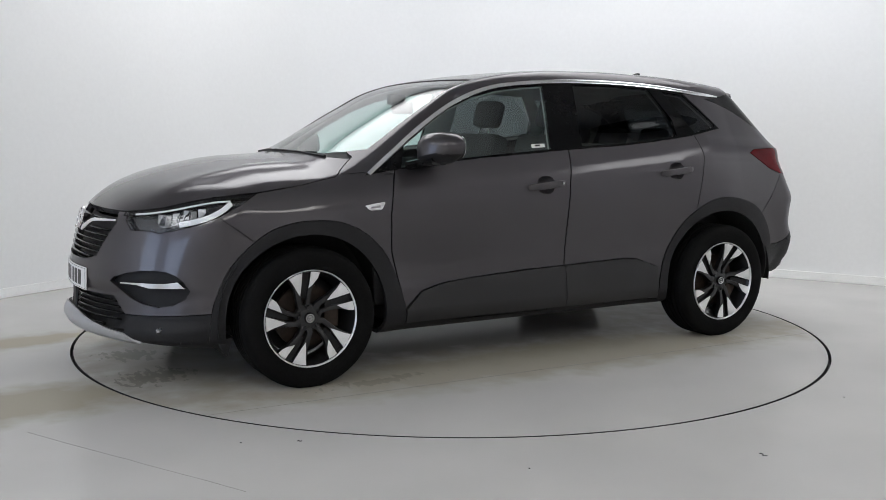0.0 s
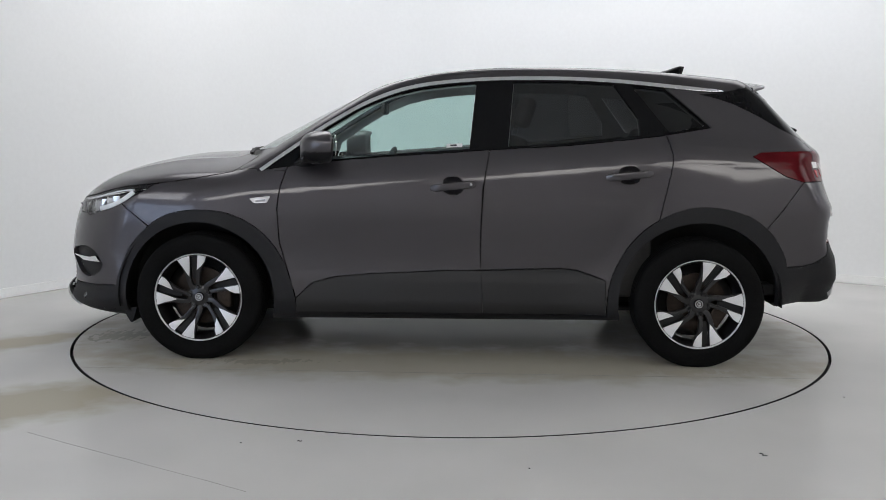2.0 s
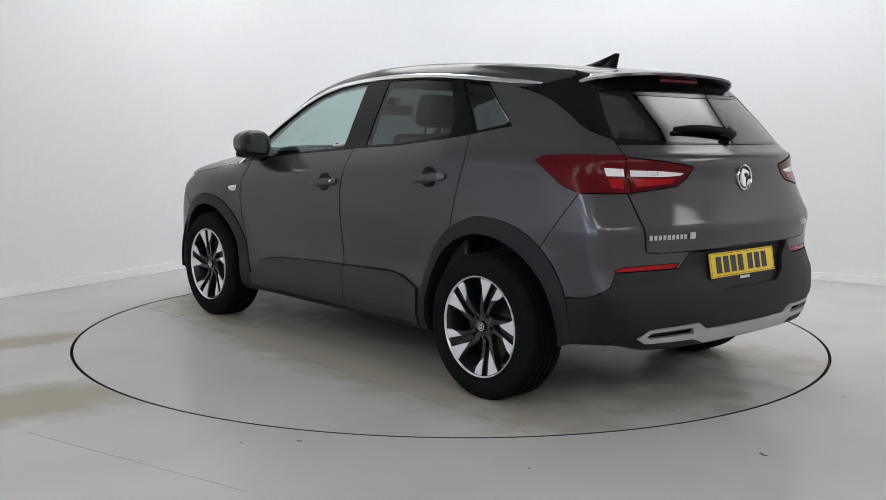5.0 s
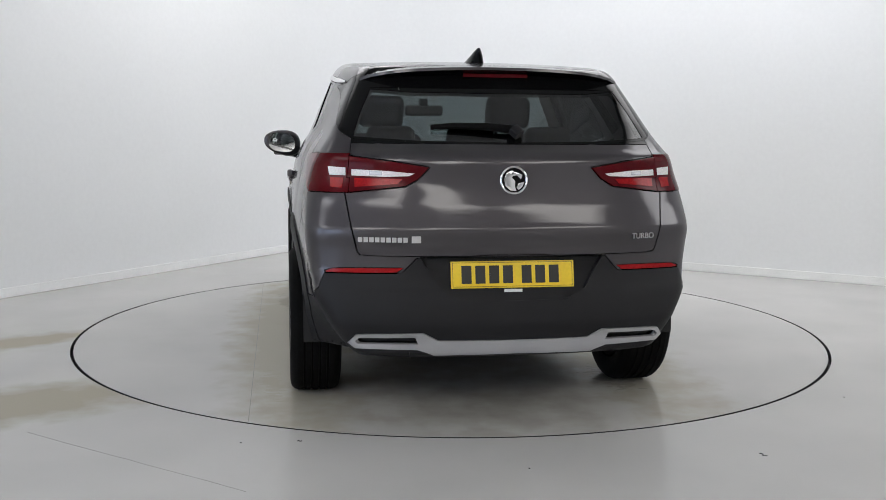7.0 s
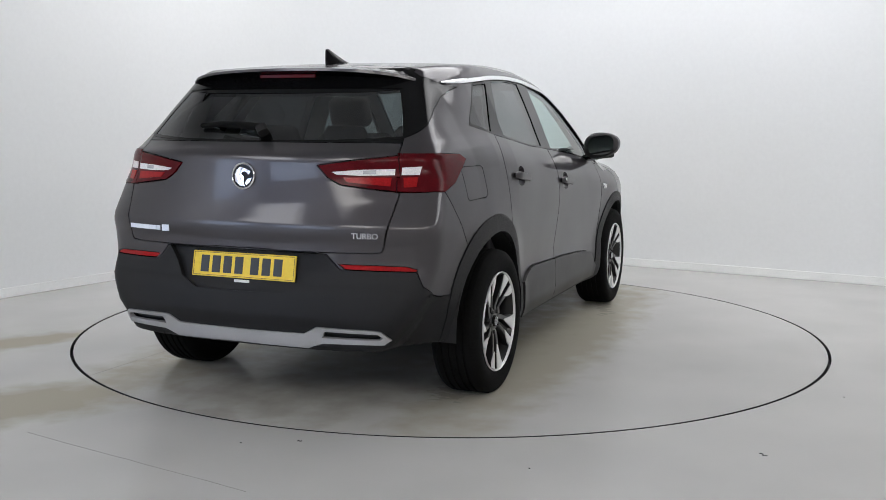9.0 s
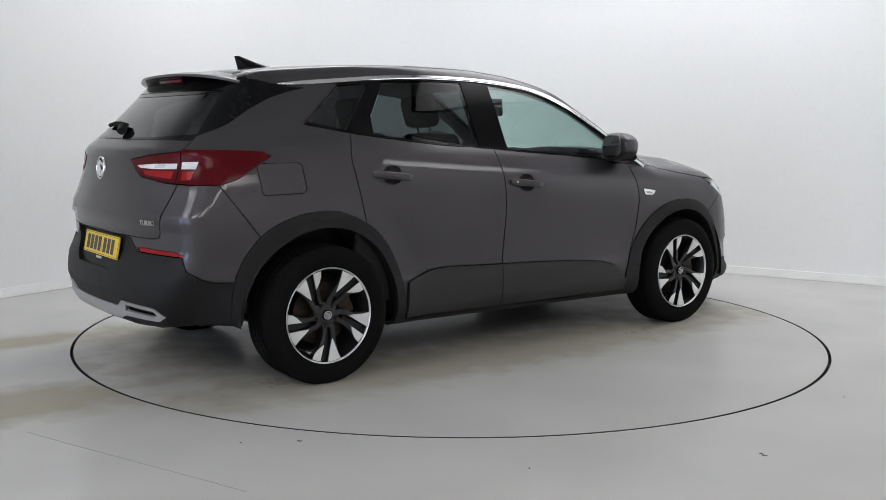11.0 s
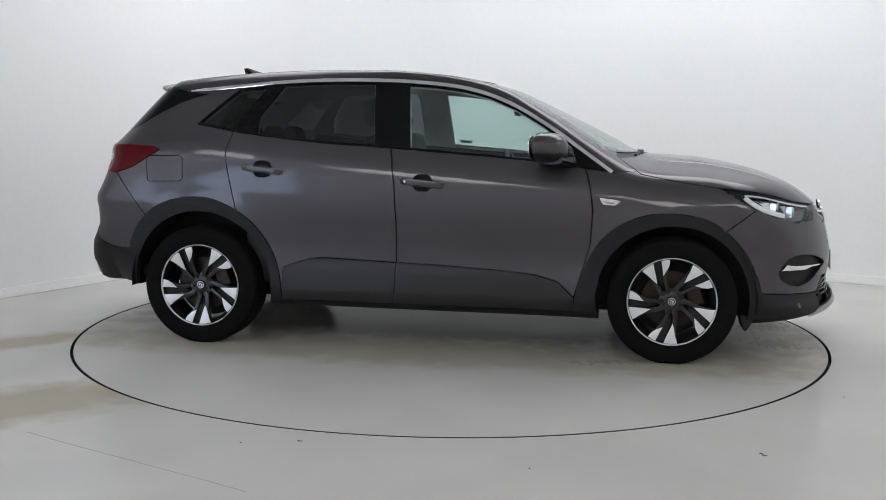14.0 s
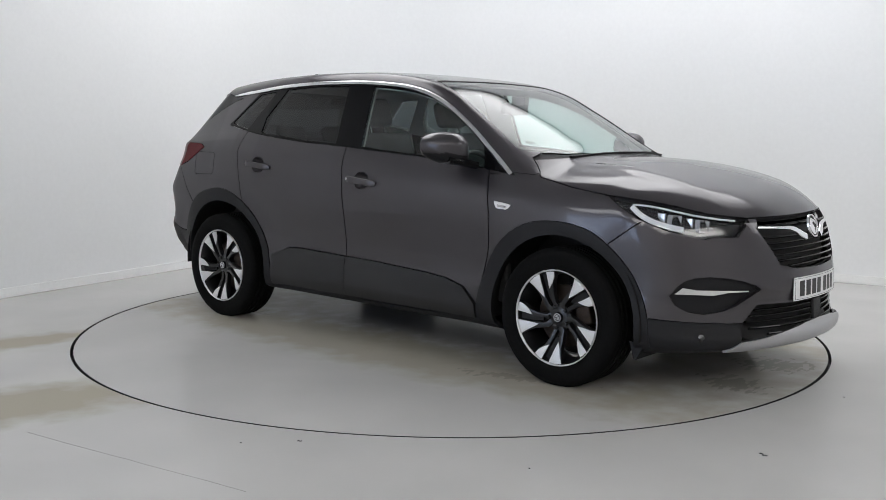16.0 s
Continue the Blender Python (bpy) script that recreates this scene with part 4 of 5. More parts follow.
def wheel(car, x, y, spin):
    """A wheel whose outer face looks along -y in its own space."""
    hub = new("wheel")
    hub.parent = car
    hub.matrix_basis = pose(x, y, HUB_Z, 0, 0, 180 if y > 0 else 0) @ pose(0, 0, 0, 0, spin, 0)
    tagged(hub, "black tyre on a dark alloy wheel with bright tips")
    bm = bmesh.new()
    half = .112
    prof = [(.235, -half + .012), (.245, -half + .004), (.265, -half - .002), (.30, -half - .004), (.325, -half + .002), (.338, -half + .016), (.3435, -half + .035)]
    for k in range(5):
        c = -.07 + k * .035
        prof += [(.345, c - .011), (.345, c + .011)] + ([(.338, c + .013), (.338, c + .022)] if k < 4 else [])
    prof += [(r, -h) for r, h in prof[6::-1]]
    lathe(bm, prof, 72)
    part("tyre", bm, RUBBER, hub, "black rubber tyre")
    bm = bmesh.new()
    lathe(bm, [(.2365, -half + .010), (.2385, -half + .004), (.236, -half - .001), (.2325, -half + .002), (.2305, -half + .010)], 72)
    part("rim_edge", bm, ALLOY_CUT, hub, "bright machined rim edge")
    bm = bmesh.new()
    lathe(bm, [(.2325, -half + .006), (.222, -half + .030), (.212, -half + .06), (.205, .02), (.225, .10)], 72)
    part("rim", bm, ALLOY_DARK, hub, "dark alloy rim barrel")
    bm = bmesh.new()
    lathe(bm, [(.0, -.020), (.155, -.020), (.155, .004), (.0, .004)], 48)
    part("brake_disc", bm, BRAKE, hub, "rusty brake disc")
    bm = bmesh.new()
    box(bm, (.085, -.055, -.06), (.165, .03, .07), .012)
    part("brake_caliper", bm, BRAKE, hub)
    bm = bmesh.new()
    lathe(bm, [(.0, .06), (.20, .06)], 40)
    part("back_plate", bm, DARK, hub)
    arm_a = [(-.116, .197), (-.083, .214), (-.046, .225), (-.048, .150), (-.047, .105), (-.036, .066), (-.014, .050), (-.034, .030), (-.056, .046), (-.068, .085), (-.078, .128), (-.098, .168)]
    arm_b = [(-.004, .229), (.020, .228), (.044, .222), (.035, .196), (.016, .165), (.004, .12), (.002, .075), (.018, .046), (-.006, .036), (-.018, .060), (-.017, .10), (-.014, .14), (-.009, .185)]
    big = [(-.114, .197), (-.083, .213), (-.047, .224), (-.049, .150), (-.052, .108), (-.070, .134), (-.092, .170)]
    small = [(-.003, .228), (.020, .227), (.042, .222), (.034, .196), (.016, .172), (-.011, .147), (-.006, .190)]
    slot = [(-.044, .222), (-.006, .2265), (-.009, .165), (-.015, .100), (-.036, .095), (-.043, .140)]
    for k in range(5):
        a = math.radians(72 * k)

        def turned(u, w, h, a=a):
            # dish: the spokes lean in towards the hub
            r = math.hypot(u, w)
            return (u * math.cos(a) - w * math.sin(a), h + .030 * (1 - r / .23), u * math.sin(a) + w * math.cos(a))
        for shape in (arm_a, arm_b):
            bm = bmesh.new()
            slab(bm, shape, -half + .040, -half + .010, turned, .004)
            part("spoke", bm, ALLOY_DARK, hub, "dark alloy spoke")
        for shape in (big, small):
            bm = bmesh.new()
            slab(bm, shape, -half + .014, -half + .005, turned, .0015)
            part("spoke_face", bm, ALLOY_CUT, hub, "bright machined spoke tip")
        # near-black slab in the open slot, shade put into its colour
        bm = bmesh.new()
        slab(bm, slot, -half + .040, -half + .030, turned)
        part("spoke_slot", bm, DARK, hub, "black slab in the spoke slot, painted shade")
    bm = bmesh.new()
    lathe(bm, [(0, -half + .032), (.052, -half + .034), (.066, -half + .042), (.068, -half + .07)], 40)
    part("hub_face", bm, ALLOY_DARK, hub)
    for k in range(5):
        a = math.radians(72 * k + 28)
        bm = bmesh.new()
        lathe(bm, [(0, -half + .022), (.008, -half + .022), (.0105, -half + .025), (.0105, -half + .045)], 8, "y", (.054 * math.cos(a), 0, .054 * math.sin(a)))
        part("wheel_bolt", bm, ALLOY_DARK, hub)
    bm = bmesh.new()
    lathe(bm, [(0, -half + .020), (.022, -half + .021), (.026, -half + .026), (.027, -half + .04)], 32)
    cap = part("centre_cap", bm, GLOSS_BLACK, hub, "black centre cap with a silver mark")
    bm = bmesh.new()
    lathe(bm, [(.017, -half + .0185), (.021, -half + .0185), (.021, -half + .022), (.017, -half + .022)], 32, closed=True)
    for o in ([(-.012, .004), (-.004, .012), (.007, .010), (.002, .004), (-.004, .002)], [(.004, .004), (.013, .002), (.009, -.010), (-.006, -.013), (.001, -.004)], [(-.013, -.001), (-.005, -.003), (-.008, -.010)]):
        slab(bm, o, -half + .0225, -half + .0185)
    part("cap_mark", bm, LETTER, cap)
    return hub


def wheel_liner(car, x, s):
    bm = bmesh.new()
    for y0, y1 in ((.905, .55),):
        ring = []
        for i in range(29):
            a = radians(-8 + (191 if x < 0 else 196) * i / 28)
            ring.append([bm.verts.new((x + .446 * math.cos(a), s * w, max(.2, HUB_Z + .446 * math.sin(a)))) for w in (.850, .55)])
        for a, b in zip(ring, ring[1:]):
            bm.faces.new((a[0], a[1], b[1], b[0]))
        bm.faces.new([r[1] for r in ring])
    bmesh.ops.recalc_face_normals(bm, faces=bm.faces)
    part("wheel_liner", bm, DARK, car, "black wheel arch liner")


def door_mirror(car, s):
    bm = bmesh.new()
    bmesh.ops.create_uvsphere(bm, u_segments=36, v_segments=24, radius=1)
    for p in bm.verts:
        x, y, z = p.co
        y *= s
        back = x < -.15
        x, y, z = (math.copysign(abs(k) ** .86, k) for k in (x, y, z))
        q = Vector((.118 * x, .120 * y, .082 * z * (1 - .18 * y)))
        if back:
            q.x = -.03 + (q.x + .016) * .25
        q.x -= .25 * q.y * (1 if q.y > 0 else .3)
        q.z += .012 * (q.y / .118) - (.02 * max(0, q.x / .1) if z < 0 else 0)
        p.co = Vector((.652 + q.x, s * (.926 + q.y), 1.154 + q.z))
    low = [f for f in bm.faces if f.calc_center_median().z < 1.128]
    b2 = bm.copy()
    bmesh.ops.delete(bm, geom=low, context="FACES")
    bmesh.ops.delete(b2, geom=[f for f in b2.faces if f.calc_center_median().z >= 1.128], context="FACES")
    if s < 0:
        bmesh.ops.recalc_face_normals(bm, faces=bm.faces)
        bmesh.ops.recalc_face_normals(b2, faces=b2.faces)
    cap = part("door_mirror", bm, PAINT, car, "grey door mirror with a black lower shell")
    part("mirror_base", b2, PLASTIC, cap, "black lower mirror shell")
    bm = bmesh.new()
    sweep(bm, [(.685, s * .96, 1.092), (.715, s * .89, 1.085), (.760, s * .81, 1.066)], .13, .045)
    part("mirror_arm", bm, GLOSS_BLACK, cap, "black mirror arm")
    bm = bmesh.new()
    slab(bm, [(.086 * math.copysign(abs(math.cos(a)) ** .7, math.cos(a)), .062 * math.copysign(abs(math.sin(a)) ** .75, math.sin(a))) for a in (2 * math.pi * i / 28 for i in range(28))],
         0, .003, lambda u, w, h: (.590 - h - .25 * u * (1 if u > 0 else .3), s * (.93 + u), 1.154 + w + .01 * u / .1))
    part("mirror_glass", bm, MIRROR, cap, "mirror glass")


def door_handle(car, x, z, s, lock):
    path = []
    for i in range(15):
        t = -1 + 2 * i / 14
        p = on_side(x + t * .118, z - .004 - t * .012, s, .022 - .018 * max(0, abs(t) - .72) / .28)
        path.append(p)
    bm = bmesh.new()
    sweep(bm, path, lambda t: .037 if .04 < t < .96 else .024, .016, lambda p: (0, s, 0))
    h = part("door_handle", bm, PAINT, car, "grey painted door handle")
    # the hollow behind the grip
    bm = bmesh.new()
    rim = cup_outline(x, z)
    rings = []
    for k in range(8):
        r = 1 - k / 8
        rings.append([bm.verts.new(on_side(x + (u - x) * r, z + (w - z) * r, s, -.001 - .038 * (1 - r ** 3))) for u, w in rim])
    for a, b in zip(rings, rings[1:]):
        for i in range(len(rim)):
            j = (i + 1) % len(rim)
            bm.faces.new((a[i], a[j], b[j], b[i]) if s < 0 else (a[i], b[i], b[j], a[j]))
    bm.faces.new(rings[-1])
    bmesh.ops.recalc_face_normals(bm, faces=bm.faces)
    for f in bm.faces:
        if f.normal.y * s < 0:
            f.normal_flip()
    part("handle_cup", bm, PAINT, car, "hollow behind the door handle")
    if lock:
        bm = bmesh.new()
        p = on_side(x - .095, z + .005, s, .0315)
        lathe(bm, [(0, 0), (.007, 0), (.008, -s * .004)], 16, "y", p)
        part("key_lock", bm, CHROME, h, "small chrome key lock")


def emblem(parent, p, tilt, s, name="emblem"):
    """A round chrome badge facing along x, drawn as a plain ring and bars."""
    ob = new(name)
    ob.parent = parent
    ob.matrix_basis = Matrix.Translation(p) @ pose(0, 0, 0, 0, tilt, 0)
    tagged(ob, "round chrome badge on a dark disc")
    bm = bmesh.new()
    lathe(bm, [(.048, 0), (.050, s * .008), (.054, s * .011), (.058, s * .008), (.059, 0)], 48, "x")
    part("ring", bm, CHROME, ob)
    bm = bmesh.new()
    lathe(bm, [(0, s * .004), (.049, s * .004), (.049, 0)], 48, "x")
    part("disc", bm, GLOSS_BLACK, ob)
    for o in ([(-.036, .022), (-.008, .033), (.012, .032), (.006, .016), (-.012, .020), (-.030, .004)],
              [(-.004, .034), (.014, .040), (.032, .026), (.041, .004), (.036, -.024), (.014, -.042), (-.012, -.044), (-.004, -.026), (-.006, -.004), (.008, .010)],
              [(-.044, -.006), (-.022, -.012), (-.010, -.030), (-.020, -.040), (-.036, -.026)]):
        bm = bmesh.new()
        slab(bm, o, s * .003, s * .009, lambda u, w, h: (h, -s * u, w), .001)
        part("badge_bar", bm, CHROME, ob)
    return ob


def number_plate(car, p, tilt, s, mat, label, bend=0.0):
    """A plate facing along x with upright bars."""
    ob = new("number_plate")
    ob.parent = car
    ob.matrix_basis = Matrix.Translation(p) @ pose(0, 0, 0, 0, tilt, 0)
    tagged(ob, label)
    bm = bmesh.new()
    box(bm, (-.003, -.26, -.0555), (.003, .26, .0555), .002)
    part("plate", bm, mat, ob)
    for lo, hi in (((-.253, -.050), (.253, -.0485)), ((-.253, .0485), (.253, .050)), ((-.253, -.050), (-.2515, .050)), ((.2515, -.050), (.253, .050))):
        bm = bmesh.new()
        box(bm, (s * .003 - .0008, lo[0], lo[1]), (s * .003 + .0008, hi[0], hi[1]))
        part("plate_border", bm, INK, ob, "", False)
    for k, u in enumerate((-.195, -.137, -.079, -.021, .058, .116, .174)):
        bm = bmesh.new()
        box(bm, (s * .003 - .001, s * u - .021, -.037), (s * .003 + .001, s * u + .021, .037), .0008)
        part("character_bar", bm, INK, ob, "", False)
    bm = bmesh.new()
    lathe(bm, [(0, s * .005), (.004, s * .005), (.005, s * .002)], 12, "x", (0, -s * .095, 0))
    part("plate_screw", bm, INK, ob)
    if bend:
        for q in ob.children:
            bm = bmesh.new()
            bm.from_mesh(q.data)
            bmesh.ops.subdivide_edges(bm, edges=[e for e in bm.edges if abs(e.verts[0].co.y - e.verts[1].co.y) > .1], cuts=12)
            for v in bm.verts:
                v.co.x -= bend * v.co.y ** 2
            bm.to_mesh(q.data)
            bm.free()
    return ob


def lettering(parent, text, p, size, turn, mat, name):
    cu = bpy.data.curves.new(name, "FONT")
    cu.body, cu.size, cu.extrude, cu.align_x, cu.align_y = text, size, .0018, "CENTER", "CENTER"
    tmp = bpy.data.objects.new(name, cu)
    scene.collection.objects.link(tmp)
    me = bpy.data.meshes.new_from_object(tmp.evaluated_get(bpy.context.evaluated_depsgraph_get()))
    bpy.data.objects.remove(tmp)
    me.materials.clear()
    me.materials.append(mat)
    ob = new(name, me)
    ob.parent = parent
    ob.matrix_basis = Matrix.Translation(p) @ turn
    return ob


def front_details(car, made):
    # upper grille slats, following the nose
    rows = [(.637, .26), (.664, .345), (.691, .36), (.718, .374), (.745, .388), (.772, .40), (.822, .395)]
    for z, w in rows:
        bm = bmesh.new()
        sweep(bm, [on_front(-w + 2 * w * i / 24, z + .006 * math.cos(math.pi * (i / 24 - .5)) - .012, -.012) for i in range(25)], .012, .022, front_way)
        part("grille_slat", bm, GLOSS_BLACK, car, "gloss black grille slat")
    for s in (1, -1):
        path = [(.425, .806), (.36, .803), (.28, .799), (.21, .795), (.165, .785), (.13, .765), (.085, .748)]
        bm = bmesh.new()
        sweep(bm, [on_front(s * a, b, .002) for a, b in path], lambda t: .012 + .022 * math.sin(min(1, t * 1.1) * math.pi / 2) ** 3, .012, front_way)
        part("grille_wing", bm, CHROME, car, "chrome grille wing")
    emblem(car, on_front(0, .787, .012), -16, 1)
    # lower grille
    for z, w in ((.325, .42), (.350, .50), (.376, .515), (.402, .495), (.428, .47)):
        bm = bmesh.new()
        sweep(bm, [on_front(-w + 2 * w * i / 24, z, -.014) for i in range(25)], .010, .02, front_way)
        part("intake_slat", bm, GLOSS_BLACK, car, "black intake slat")
    bm = bmesh.new()
    sweep(bm, [on_front(0, z, -.004) for z in (.352, .38, .41, .444)], .10, .02, front_way)
    part("sensor_cover", bm, PLASTIC, car, "black sensor cover in the intake")
    number_plate(car, on_front(0, .513, .006), -2, 1, PLATE_W, "white front number plate", .40)
    for s in (1, -1):
        fog = [(.770, .511), (.752, .541), (.712, .531), (.517, .525), (.517, .519), (.60, .518), (.65, .506)]
        strip_on("fog_trim", lambda u, w, o, s=s: on_front(s * u, w, o), fog, CHROME, car, -.012, .012, "chrome blade in the fog lamp recess")
        bm = bmesh.new()
        p, n = surface(None, s * .708, .316, 0, 1)
        lathe(bm, [(0, .003), (.013, .004), (.016, .002), (.022, -.004), (.024, -.01)], 24, "x", (0, 0, 0))
        bmesh.ops.transform(bm, matrix=Matrix.Translation(p) @ n.to_track_quat("X", "Z").to_matrix().to_4x4(), verts=bm.verts)
        part("fog_lamp", bm, LAMP_BACK, car, "small round fog lamp")
        # headlamp insides
        lamp = made["headlamp", s > 0]
        for name, path, wide in (("light_guide", [(1.70, .905), (1.745, .868), (1.80, .838), (1.86, .818), (1.92, .803)], .026),
                                 ("upper_guide", [(1.70, .914), (1.76, .911), (1.84, .895), (1.93, .871), (2.02, .852), (2.07, .844)], .009)):
            bm = bmesh.new()
            sweep(bm, [on_side(a, b, s, -.008) for a, b in smooth_line(path, n=2)], wide, .012, lambda p, s=s: (.5, s * .8, 0))
            part(name, bm, DRL, lamp, "white light guide")
        for a, b, r in ((1.885, .850, .036), (1.985, .825, .036)):
            q, n = surface(a, None, b, -.030, s)
            way = Vector((.9, s * .35, 0)).normalized()
            bm = bmesh.new()
            lathe(bm, [(0, -.030), (r * .45, -.028), (r * .8, -.010), (r * 1.05, .012), (r * 1.12, .012), (r * 1.12, -.02)], 4, "x")
            bmesh.ops.transform(bm, matrix=Matrix.Translation(q) @ way.to_track_quat("X", "Z").to_matrix().to_4x4() @ pose(0, 0, 0, 40, 0, 0), verts=bm.verts)
            part("reflector_bowl", bm, LAMP_SILVER, lamp, "bright lamp reflector")
            bm = bmesh.new()
            box(bm, (-.02, -.004, -.038), (.016, .004, .036), .002, Matrix.Translation(q + Vector((-.05, s * .03, 0))))
            part("lamp_divider", bm, LAMP_SILVER, lamp)
        # side badge, indicator strip on the wing
        strip_on("side_badge", lambda u, w, o, s=s: on_side(u, w, s, o), [(1.052, .874), (1.03, .879), (.945, .890), (.942, .884), (.956, .858), (.965, .853), (1.02, .850), (1.035, .856)],
                 CHROME, car, 0, .006, "bright wing badge")
        strip_on("badge_bar", lambda u, w, o, s=s: on_side(u, w, s, o), [(1.02, .867), (.965, .874), (.970, .862), (1.018, .857)], SATIN, car, .006, .002)
        mids = []
        for k in range(len(CHROME_UP)):
            u, w = CHROME_UP[k], CHROME_LOW[len(CHROME_UP) - 1 - k]
            mids.append(((u[0] + w[0]) / 2, (u[1] + w[1]) / 2))
        mids[0], mids[-1] = (1.003, 1.023), (-1.475, 1.460)
        bm = bmesh.new()
        sweep(bm, [on_side(a, b, s, .002) for a, b in smooth_line(mids, n=2)], lambda t: .024 * min(1, .25 + 12 * (1 - t)), .010, front_way)
        part("chrome_strip", bm, CHROME, car, "bright chrome strip over the windows")
    # washer jets and wipers
    for path in ([(1.115, .52, 0), (1.165, .25, 0), (1.18, -.05, 0)], [(1.182, .10, 0), (1.172, -.20, 0), (1.13, -.47, 0)]):
        bm = bmesh.new()
        sweep(bm, [surface(a, b, None, .004)[0] for a, b, _ in path], .018, .012, lambda p: (0, 0, 1))
        part("wiper", bm, PLASTIC, car, "black windscreen wiper")


def rear_details(car, made):
    for s in (1, -1):
        fn = lambda u, w, o, s=s: on_back(s * u, w, o)
        strip_on("lamp_band", fn, [(.650, 1.082), (.52, 1.078), (.402, 1.068), (.425, 1.057), (.52, 1.053), (.650, 1.056)], WHITE_LENS, made["tail_lamp", s > 0, True], .003, .003, "white reversing band")
        strip_on("lamp_band", fn, [(.742, 1.092), (.674, 1.088), (.674, 1.056), (.738, 1.057)], WHITE_LENS, made["tail_lamp", s > 0, False], .003, .003, "white indicator band")
        strip_on("brake_segment", fn, [(.64, 1.046), (.45, 1.046), (.47, 1.025), (.64, 1.010)], RED_BRIGHT, made["tail_lamp", s > 0, True], .003, .002, "brighter red segment")
        strip_on("brake_segment", fn, [(.735, 1.047), (.682, 1.046), (.690, 1.005), (.735, 1.008)], RED_BRIGHT, made["tail_lamp", s > 0, False], .003, .002, "brighter red segment")
        # silver patch laid over the white band as a painted highlight
        strip_on("lamp_glint", fn, [(.58, 1.077), (.53, 1.075), (.53, 1.059), (.58, 1.060)], LAMP_SILVER, made["tail_lamp", s > 0, True], .006, .001)
        bm = bmesh.new()
        p, n = surface(-1.98, None, .56, .004, s)
        lathe(bm, [(0, .003), (.009, .003), (.011, 0)], 16, "x")
        bmesh.ops.transform(bm, matrix=Matrix.Translation(p) @ n.to_track_quat("X", "Z").to_matrix().to_4x4(), verts=bm.verts)
        part("parking_sensor", bm, PLASTIC, car, "round parking sensor")
    emblem(car, on_back(0, 1.043, .002), 4, -1)
    number_plate(car, Vector((-2.142, 0, .657)), 11, -1, PLATE_Y, "yellow rear number plate")
    # raised model writing, as plain bars
    for k in range(9):
        y = .625 - k * .0225
        bm = bmesh.new()
        box(bm, (-.002, -.009, -.010), (.002, .009, .010), .001, Matrix.Translation(on_back(y, .803, .003)))
        part("letter_bar", bm, LETTER, car, "", False)
    bm = bmesh.new()
    box(bm, (-.002, -.019, -.014), (.002, .019, .014), .001, Matrix.Translation(on_back(.402, .805, .003)))
    part("letter_bar", bm, LETTER, car, "", False)
    p, n = surface(None, -.568, .808, .005, -1)
    lettering(car, "TURBO", p, .034, pose(0, 0, 0, 90, 0, -90 + 15), LETTER, "turbo_lettering")
    bm = bmesh.new()
    box(bm, (-.001, -.038, -.006), (.001, .038, .006), 0, Matrix.Translation((-2.158, 0, .592)))
    part("dealer_bar", bm, STICKER, car, "", False)
    # rear wiper
    bm = bmesh.new()
    sweep(bm, [on_back(-.02, 1.238, .016), on_back(.10, 1.248, .018), on_back(.22, 1.252, .016), on_back(.32, 1.248, .012)], lambda t: .044 - .026 * t, .018, front_way)
    part("rear_wiper", bm, RUBBER, car, "black rear wiper with a wide arm")
    bm = bmesh.new()
    sweep(bm, [on_back(-.045, 1.212, .02), on_back(-.02, 1.235, .025)], .05, .04, front_way)
    part("wiper_pivot", bm, PLASTIC, car, "black wiper pivot")
    # roof spoiler
    ys = [-.60 + 1.2 * i / 24 for i in range(25)]
    bm = bmesh.new()
    under = bmesh.new()
    rows_t, rows_u = [], []
    for y in ys:
        k = abs(y) / .6
        tail = -1.800 + .05 * k ** 2 + .10 * k ** 6
        z_end = surface(-1.60, y * .93, None, 0)[0].z - .022 - .018 * k ** 3
        a = surface(-1.58, y * .90, None, .001)[0]
        b = surface(-1.66, y * .93, None, .004)[0]
        c = Vector((tail + .004, y * .985, z_end))
        d = Vector((tail + .002, y * .985, z_end - .012))
        e = Vector((tail + .06, y * .97, z_end - .030))
        f = on_back(y * .93, 1.425, .002)
        rows_t.append([bm.verts.new(q) for q in (a, b, (b + c) / 2 + Vector((0, 0, .004)), c, d)])
        rows_u.append([under.verts.new(q) for q in (d, e, f)])
    for rows, m in ((rows_t, bm), (rows_u, under)):
        for a, b in zip(rows, rows[1:]):
            for i in range(len(a) - 1):
                m.faces.new((a[i], a[i + 1], b[i + 1], b[i]))
        bmesh.ops.recalc_face_normals(m, faces=m.faces)
    sp = part("roof_spoiler", bm, PAINT, car, "grey roof spoiler over the rear window")
    part("spoiler_lower", under, GLOSS_BLACK, sp, "gloss black underside")
    bm = bmesh.new()
    box(bm, (-.008, -.145, -.008), (.004, .145, .008), .003, Matrix.Translation((-1.752, 0, 1.484)))
    part("brake_light", bm, RED_LENS, sp, "high red brake light")
    # shark fin aerial
    bm = bmesh.new()
    rings = []
    for i in range(9):
        t = i / 8
        zt = .076 * t
        x0 = -1.13 - .235 * t ** .75
        x1 = -1.375 - .02 * t
        w = .042 * (1 - t) ** .8 + .004
        ring = []
        for k in range(14):
            a = 2 * math.pi * k / 14
            cx = (x0 + x1) / 2 + (x0 - x1) / 2 * math.cos(a)
            ring.append(bm.verts.new((cx, w * math.sin(a) * (1 if math.cos(a) < .3 else .8), TOP(np.array([cx]))[0] - .004 + zt)))
        rings.append(ring)
    for a, b in zip(rings, rings[1:]):
        for k in range(14):
            bm.faces.new((a[k], a[(k + 1) % 14], b[(k + 1) % 14], b[k]))
    bm.faces.new(rings[-1])
